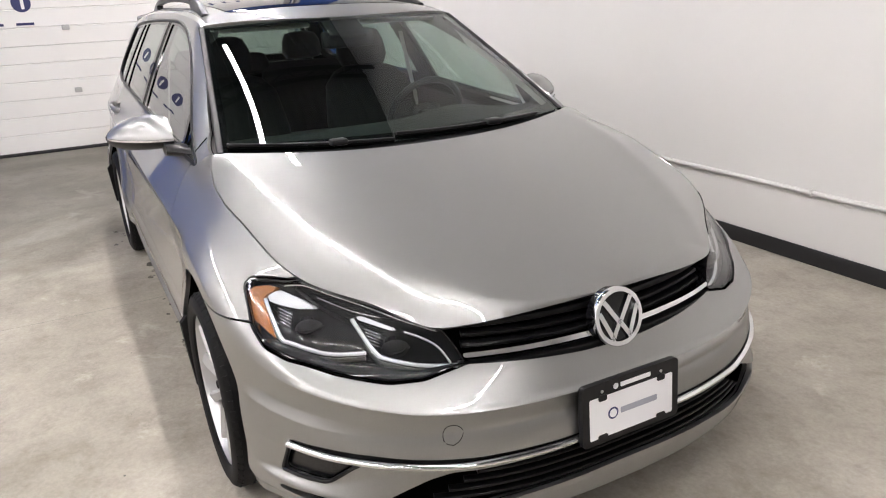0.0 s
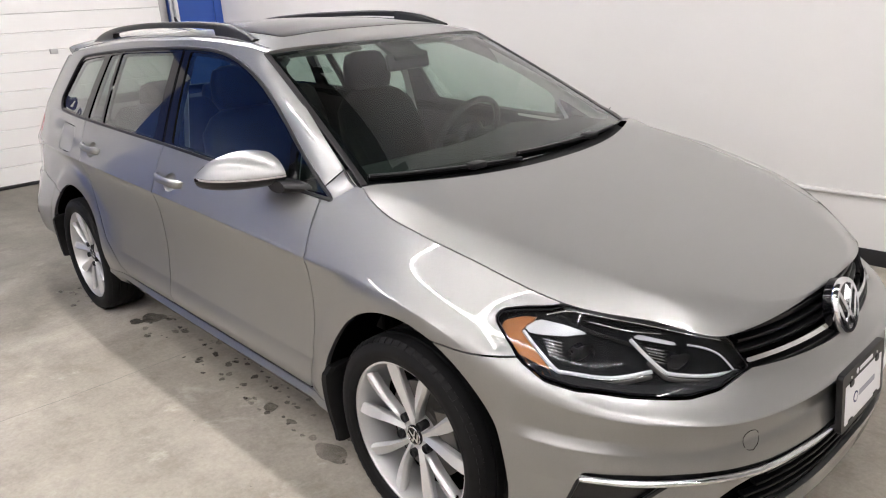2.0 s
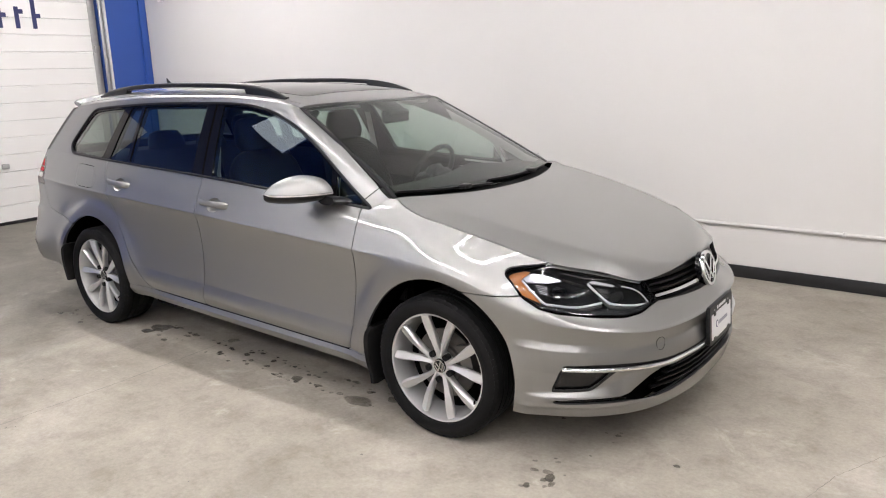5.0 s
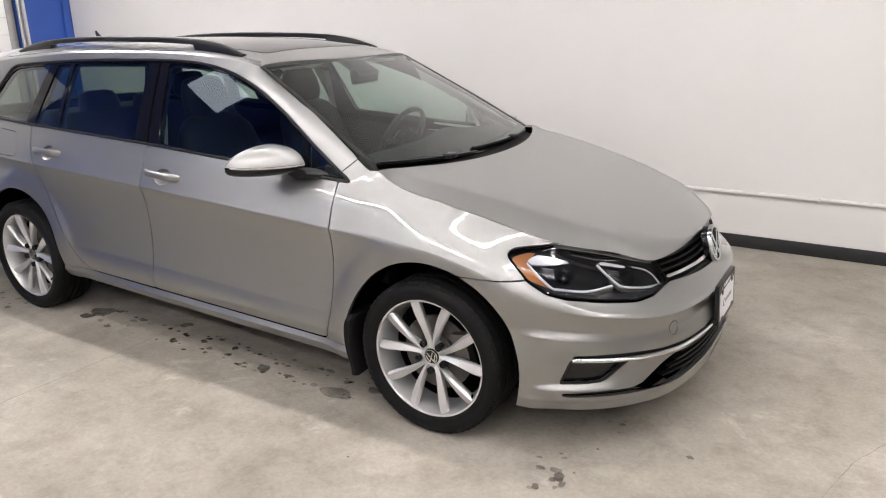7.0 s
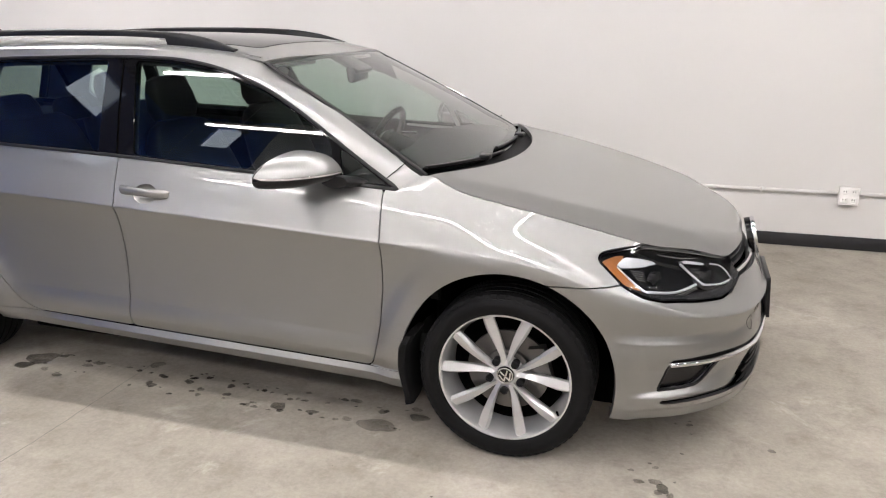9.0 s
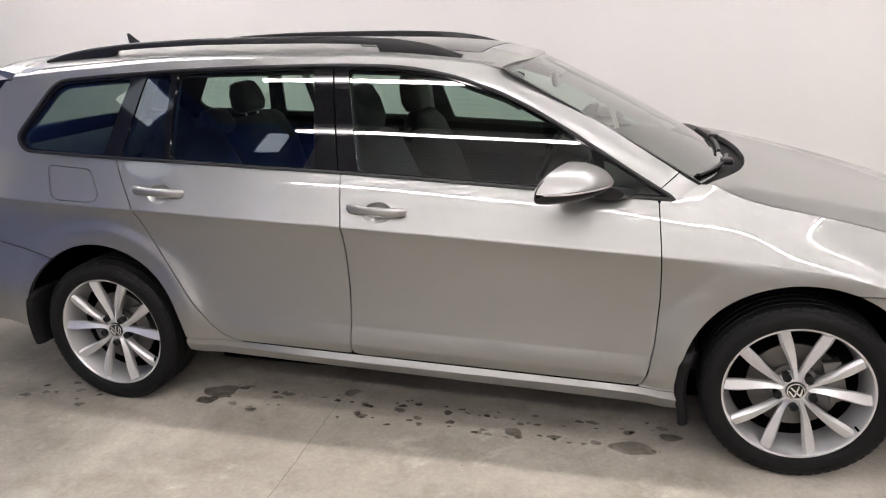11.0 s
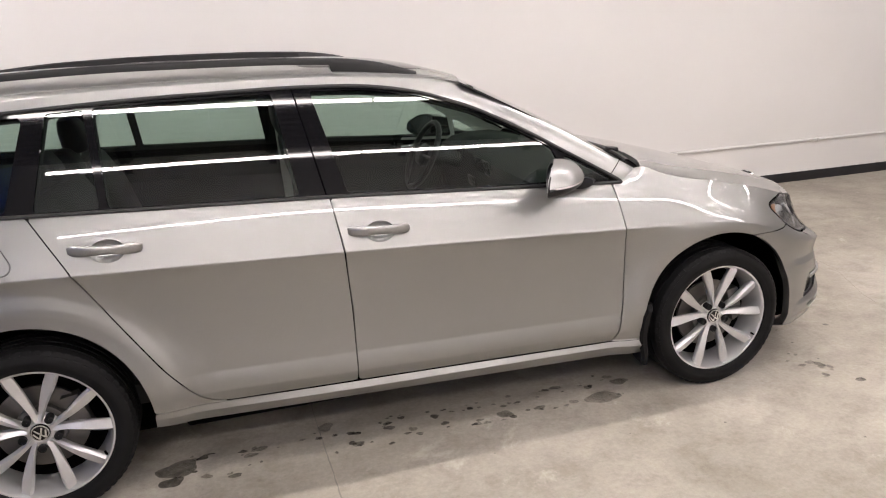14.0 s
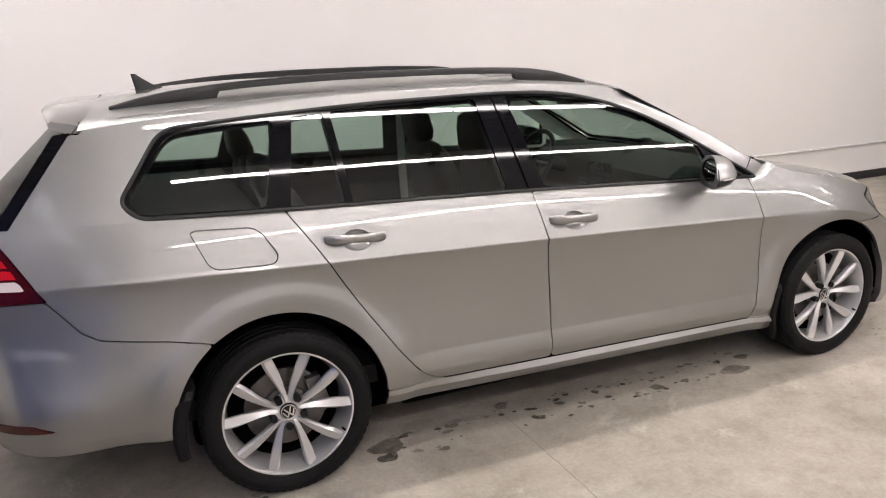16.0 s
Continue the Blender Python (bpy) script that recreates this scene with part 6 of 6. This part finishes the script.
# ---- underside and cabin ----
def build_underside():
    # plain near-black blocks; they also keep light from under the car
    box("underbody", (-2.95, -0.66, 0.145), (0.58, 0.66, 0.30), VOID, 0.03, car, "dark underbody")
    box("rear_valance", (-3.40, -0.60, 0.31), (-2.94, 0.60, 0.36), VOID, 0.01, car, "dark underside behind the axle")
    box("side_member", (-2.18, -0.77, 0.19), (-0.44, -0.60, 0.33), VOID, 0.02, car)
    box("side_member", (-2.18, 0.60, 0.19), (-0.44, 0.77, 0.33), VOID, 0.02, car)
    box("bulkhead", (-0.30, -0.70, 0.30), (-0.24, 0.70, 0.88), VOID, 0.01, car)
    box("cabin_floor", (-3.30, -0.74, 0.30), (-0.26, 0.74, 0.38), DASH, 0.01, car, "dark cabin floor")
    for sg in (-1, 1):
        box("axle_stub", (-0.04, min(sg * 0.50, sg * 0.76), 0.28), (0.04, max(sg * 0.50, sg * 0.76), 0.345), VOID, 0.01, car)
        box("axle_stub", (AXLE_R - 0.04, min(sg * 0.50, sg * 0.75), 0.28), (AXLE_R + 0.04, max(sg * 0.50, sg * 0.75), 0.345), VOID, 0.01, car)


def cushion(rings_of):
    """A padded shape from rounded rings: (centre, half width, half depth, axis direction)."""
    rings = []
    for (cx, cy, cz), hw, hd, d in rings_of:
        d = Vector(d).normalized()
        f = Vector((0, 1, 0)).cross(d)
        rings.append([Vector((cx, cy, cz)) + Vector((0, 1, 0)) * (hw * math.copysign(abs(math.cos(a)) ** 0.55, math.cos(a))) + f * (hd * math.copysign(abs(math.sin(a)) ** 0.65, math.sin(a))) for a in np.linspace(0, 2 * math.pi, 29)[:-1]])
    return loft(rings)


def headrest(x, y, z, parent, w=0.135, h=0.095):
    d = (-0.18, 0, 1)
    hr = part("headrest", cushion([((x + 0.02, y, z - h), w * 0.55, 0.025, d), ((x + 0.017, y, z - h * 0.9), w * 0.85, 0.045, d), ((x + 0.008, y, z - h * 0.45), w, 0.056, d), ((x - 0.006, y, z + h * 0.3), w * 0.95, 0.050, d), ((x - 0.018, y, z + h * 0.85), w * 0.78, 0.036, d), ((x - 0.022, y, z + h), w * 0.5, 0.018, d)]), CLOTH, parent, "black padded headrest")
    for dy in (-0.06, 0.06):
        part("headrest_post", sweep([(x + 0.04, y + dy, z - h - 0.07), (x + 0.015, y + dy, z - h + 0.02)], circle(0.006, 8)), CHROME, hr, "chrome post")


def build_cabin():
    for y in (-0.36, 0.36):
        seat = part("front_seat", cushion([((-0.96, y, 0.60), 0.20, 0.03, (1, 0, 0.12)), ((-1.00, y, 0.605), 0.245, 0.075, (1, 0, 0.12)), ((-1.20, y, 0.585), 0.255, 0.085, (1, 0, 0.12)), ((-1.40, y, 0.56), 0.245, 0.085, (1, 0, 0.12)), ((-1.48, y, 0.55), 0.20, 0.05, (1, 0, 0.12))][::-1]), CLOTH, car, "black leather front seat")
        part("backrest", cushion([((-1.42, y, 0.56), 0.20, 0.05, (-0.28, 0, 1)), ((-1.44, y, 0.62), 0.25, 0.085, (-0.28, 0, 1)), ((-1.52, y, 0.82), 0.255, 0.085, (-0.28, 0, 1)), ((-1.585, y, 1.00), 0.225, 0.070, (-0.28, 0, 1)), ((-1.61, y, 1.06), 0.17, 0.05, (-0.28, 0, 1)), ((-1.62, y, 1.085), 0.11, 0.02, (-0.28, 0, 1))]), CLOTH, seat, "black leather backrest")
        box("seat_base", (-1.45, y - 0.20, 0.38), (-1.02, y + 0.20, 0.53), VOID, 0.02, seat)
        headrest(-1.635, y, 1.172, seat)
    bench = part("rear_bench", cushion([((-1.98, 0, 0.58), 0.60, 0.06, (1, 0, 0.1)), ((-2.05, 0, 0.58), 0.64, 0.09, (1, 0, 0.1)), ((-2.38, 0, 0.56), 0.64, 0.09, (1, 0, 0.1)), ((-2.45, 0, 0.55), 0.60, 0.05, (1, 0, 0.1))][::-1]), CLOTH, car, "black leather rear bench")
    for y, w in ((-0.33, 0.30), (0.33, 0.30)):
        part("backrest", cushion([((-2.36, y, 0.56), w * 0.8, 0.05, (-0.30, 0, 1)), ((-2.38, y, 0.62), w, 0.08, (-0.30, 0, 1)), ((-2.46, y, 0.88), w, 0.08, (-0.30, 0, 1)), ((-2.52, y, 1.02), w * 0.93, 0.06, (-0.30, 0, 1)), ((-2.535, y, 1.055), w * 0.8, 0.03, (-0.30, 0, 1))]), CLOTH, bench, "black leather backrest")
        headrest(-2.555, y, 1.150 if y > 0 else 1.085, bench, 0.125, 0.080)
    headrest(-2.545, 0.0, 1.065, bench, 0.105, 0.060)
    box("load_floor", (-3.42, -0.62, 0.62), (-2.55, 0.62, 0.66), DASH, 0.01, car, "dark load floor")
    box("load_cover", (-3.36, -0.60, 0.985), (-2.62, 0.60, 1.0), DASH, 0.004, car, "dark load cover blind")
    # dashboard
    rings = []
    for y in np.linspace(-0.70, 0.70, 33):
        e = (abs(y) / 0.70) ** 2.2
        hump = 0.035 * math.exp(-((y - 0.37) / 0.17) ** 2)
        rings.append([(-0.225 - 0.14 * e, y, 0.928), (-0.34 - 0.09 * e, y, 0.957), (-0.52 - 0.05 * e, y, 0.957 + hump * 0.6), (-0.66, y, 0.940 + hump), (-0.72, y, 0.905 + hump * 0.8), (-0.74, y, 0.82), (-0.70, y, 0.66), (-0.56, y, 0.52), (-0.28, y, 0.50), (-0.26, y, 0.80)])
    dash = part("dashboard", loft(rings), DASH, car, "dark grey dashboard")
    part("centre_screen", rbox((0.012, 0.20, 0.115), 0.004, 2, pose(-0.728, 0.0, 0.865, 0, -8, 0)), GLOSSBLACK, dash, "dark touch screen")
    for y in (-0.55, -0.14, 0.14, 0.60):
        part("air_vent", rbox((0.02, 0.11, 0.05), 0.006, 2, pose(-0.735, y, 0.875 if abs(y) > 0.3 else 0.79, 0, -6, 0)), BLACK, dash)
        part("vent_trim", rbox((0.006, 0.105, 0.006), 0.002, 1, pose(-0.744, y, 0.875 if abs(y) > 0.3 else 0.79, 0, -6, 0)), CHROME, dash)
    box("console", (-1.35, -0.12, 0.38), (-0.66, 0.12, 0.62), DASH, 0.03, car, "dark centre console")
    part("gear_lever", cushion([((-0.86, 0, 0.62), 0.012, 0.012, (0, 0, 1)), ((-0.87, 0, 0.70), 0.02, 0.02, (0, 0, 1)), ((-0.87, 0, 0.735), 0.03, 0.03, (0, 0, 1)), ((-0.87, 0, 0.76), 0.02, 0.02, (0, 0, 1))]), BLACK, car)
    # steering wheel
    wm = Matrix.Translation((-0.93, 0.37, 0.905)) @ Euler((0, radians(-64), 0)).to_matrix().to_4x4()
    ringp = [wm @ Vector((0.176 * math.cos(a), 0.176 * math.sin(a), 0)) for a in np.linspace(0, 2 * math.pi, 49)[:-1]]
    sw = part("steering_wheel", sweep(ringp, circle(0.015, 10), True, up=tuple(wm.to_3x3() @ Vector((0, 0, 1)))), BLACK, car, "black steering wheel")
    part("horn_pad", cushion([(wm @ Vector((0, 0, -0.03)), 0.06, 0.05, wm.to_3x3() @ Vector((0, 0, 1))), (wm @ Vector((0, 0, 0.0)), 0.075, 0.06, wm.to_3x3() @ Vector((0, 0, 1))), (wm @ Vector((0, 0, 0.02)), 0.05, 0.04, wm.to_3x3() @ Vector((0, 0, 1)))]), BLACK, sw)
    for a in (0, math.pi, 1.5 * math.pi + 0.0):
        d = Vector((0, math.cos(a), 0)) if abs(math.cos(a)) > 0.5 else Vector((-1, 0, 0))
        part("wheel_spoke", sweep([wm @ (d * 0.05), wm @ (d * 0.175)], rrect(0.012, 0.038, 0.005), up=tuple(wm.to_3x3() @ Vector((0, 0, 1)))), BLACK, sw)
    part("steering_column", sweep([(-0.90, 0.37, 0.915), (-0.70, 0.37, 0.85)], circle(0.04, 14)), DASH, sw)
    im = part("interior_mirror", rbox((0.030, 0.245, 0.070), 0.014, 3, pose(-0.90, 0.01, 1.262, 0, -8, 8)), BLACK, car, "black interior mirror")
    part("mirror_stem", sweep([(-0.905, 0, 1.27), (-0.925, 0, 1.312)], circle(0.010, 10)), BLACK, im)
    part("sensor_cover", rbox((0.15, 0.17, 0.022), 0.010, 2, pose(-0.925, 0, 1.308, 0, 27.5, 0)), BLACK, im)
    part("mirror_face", rbox((0.002, 0.225, 0.055), 0, 1, pose(-0.916, 0.01, 1.26, 0, -8, 8)), CHROME, im)
    for sg in (-1, 1):
        part("sun_visor", rbox((0.17, 0.40, 0.018), 0.008, 2, pose(-1.13, sg * 0.30, 1.335, 0, 12, 0)), HEADLINER, car, "folded sun visor")
    ROOF.keep(lambda V: np.minimum(-1.0 - 0.1 * (np.abs(V[:, 1]) / 0.57) ** 2 - V[:, 0], V[:, 0] + 3.12)).moved(-0.035).panel("headliner", HEADLINER, car, 0, "light grey headliner")
    # door cards and pillar trims
    low = BODY.keep(all_of(lambda V: -0.42 - V[:, 0], lambda V: V[:, 0] + 2.55, lambda V: V[:, 2] - 0.33, poly(DLO, xz, -1), lambda V: arches(V) - 0.02)).moved(-0.075)
    two(low, "door_card", DASH, depth=0, label="dark door card")
    card = BODY.keep(all_of(lambda V: -2.50 - V[:, 0], lambda V: V[:, 0] + 3.40, lambda V: V[:, 2] - 0.60, lambda V: -V[:, 1] - 0.3, poly(DLO, xz, -1), lambda V: arches(V) - 0.02)).moved(-0.06)
    two(card, "load_side_trim", DASH, depth=0, label="dark load bay trim")
    two(CABIN.keep(all_of(*[poly(P, xz, -1, 0.004) for P in PANES.values()], lambda V: -0.95 - V[:, 0], lambda V: V[:, 0] + 3.15)).moved(-0.030), "pillar_trim", DASH, depth=0, label="dark pillar trim")
    two(CABIN.keep(all_of(*[poly(P, xz, -1, -0.004) for P in PANES.values()], lambda V: V[:, 0] + 0.95, lambda V: np.where(V[:, 0] > -1.03, screen_z(V[:, 0]) - V[:, 2], 0.5) - 0.004)).moved(-0.030), "screen_pillar_trim", HEADLINER, depth=0, label="light grey pillar trim")
    for sg in (-1, 1):
        part("seat_belt", sweep([(-1.64, sg * 0.60, 1.24), (-1.62, sg * 0.66, 0.90), (-1.60, sg * 0.68, 0.55)], rrect(0.046, 0.003, 0.001), up=(0, sg, 0)), HEADLINER, car, "grey seat belt")
        part("inner_handle", rbox((0.10, 0.02, 0.02), 0.008, 2, Matrix.Translation((-0.92, sg * 0.70, 0.90))), CHROME, car, "chrome inner door handle")


build_headlamps()
build_nose()
build_mirrors()
build_handles()
build_roof_details()
build_wipers()
build_wheels()
build_underside()
build_cabin()


# ---- stains and joints on the floor ----
def blot(cx, cy, r, seed, stretch=1.0):
    rnd = random.Random(seed)
    ph = [rnd.uniform(0, 6.28) for _ in range(5)]
    am = [rnd.uniform(0.08, 0.30) * (1.0, 0.8, 0.45, 0.3, 0.2)[k] for k in range(5)]
    P = []
    for k in range(26):
        a = 2 * math.pi * k / 26
        q = r * (1 + sum(m * math.sin((i + 2) * a + p) for i, (m, p) in enumerate(zip(am, ph))) * 0.6)
        P.append((cx + q * stretch * math.cos(a), cy + q * math.sin(a)))
    return P


def build_stains():
    rnd = random.Random(5)
    spots = [(-2.24, -0.72, 0.05, 1.6), (-2.26, -0.80, 0.032, 1.3), (-1.67, -0.62, 0.030, 1.0), (-0.51, -0.81, 0.045, 1.7), (-0.372, -0.71, 0.028, 1.3), (0.55, -0.90, 0.024, 0.9), (0.575, -0.935, 0.016, 0.8), (0.525, -0.868, 0.017, 1.3), (0.56, -0.962, 0.011, 0.7), (0.535, -0.925, 0.013, 1.0), (0.50, -0.99, 0.016, 0.9), (0.485, -1.005, 0.009, 1.0), (-0.95, -0.79, 0.028, 1.2), (0.60, -1.08, 0.018, 1.2)]
    for i in range(90):
        x = rnd.uniform(-2.2, -0.40)
        row = rnd.choice((-0.66, -0.70, -0.80))
        spots.append((x, row + rnd.gauss(0, 0.018), rnd.choice((0.004, 0.006, 0.008, 0.011, 0.015)), rnd.uniform(0.9, 2.0)))
    for i in range(12):
        spots.append((rnd.uniform(-3.1, -2.7), rnd.uniform(-0.95, -0.75), rnd.uniform(0.005, 0.018), 1.5))
    for i in range(12):
        spots.append((rnd.uniform(0.35, 0.95), rnd.uniform(-0.9, -0.4), rnd.uniform(0.004, 0.014), 1.3))
    for i in range(40):
        spots.append((rnd.uniform(-3.5, 2.5), rnd.uniform(-2.6, -1.0), rnd.uniform(0.002, 0.005), 1.2))
    V, F = [], []
    for i, (x, y, r, st) in enumerate(spots):
        P = blot(x, y, r, i, st)
        b = len(V)
        V += [(px, py, 0.0012) for px, py in P]
        F.append(tuple(range(b, b + len(P))))
    ob = raw("floor_stains", V, F, STAIN, smooth=False)
    tagged(ob, "dark damp drip stains on the concrete beside the car", "stains", kind="stuff")
    # saw-cut joint and hairline crack
    for name, pts, w, lab in (("floor_joint", [(-1.705, 2.15), (-1.70, -0.6), (-1.685, -1.3), (-1.72, -2.2), (-1.74, -3.2), (-1.7, -5.5)], 0.0032, "saw-cut joint across the concrete floor"),
                              ("floor_crack", [(0.7, -1.9), (1.0, -1.4), (1.25, -0.9), (1.42, -0.3), (1.62, 0.1), (1.7, 0.6), (1.95, 1.2)], 0.0016, "hairline crack in the concrete floor")):
        P = []
        for (xa, ya), (xb, yb) in zip(pts, pts[1:]):
            for k in range(24):
                t = k / 24
                P.append((xa + (xb - xa) * t + rnd.gauss(0, 0.0012), ya + (yb - ya) * t + rnd.gauss(0, 0.002)))
        V, F = [], []
        for i, (x, y) in enumerate(P):
            ww = w * rnd.uniform(0.4, 1.0)
            V += [(x - ww, y, 0.0010), (x + ww, y, 0.0010)]
            if i:
                F.append((2 * i - 2, 2 * i - 1, 2 * i + 1, 2 * i))
        tagged(raw(name, V, F, CRACK, smooth=False), lab, "floor joint", kind="structure")


build_stains()
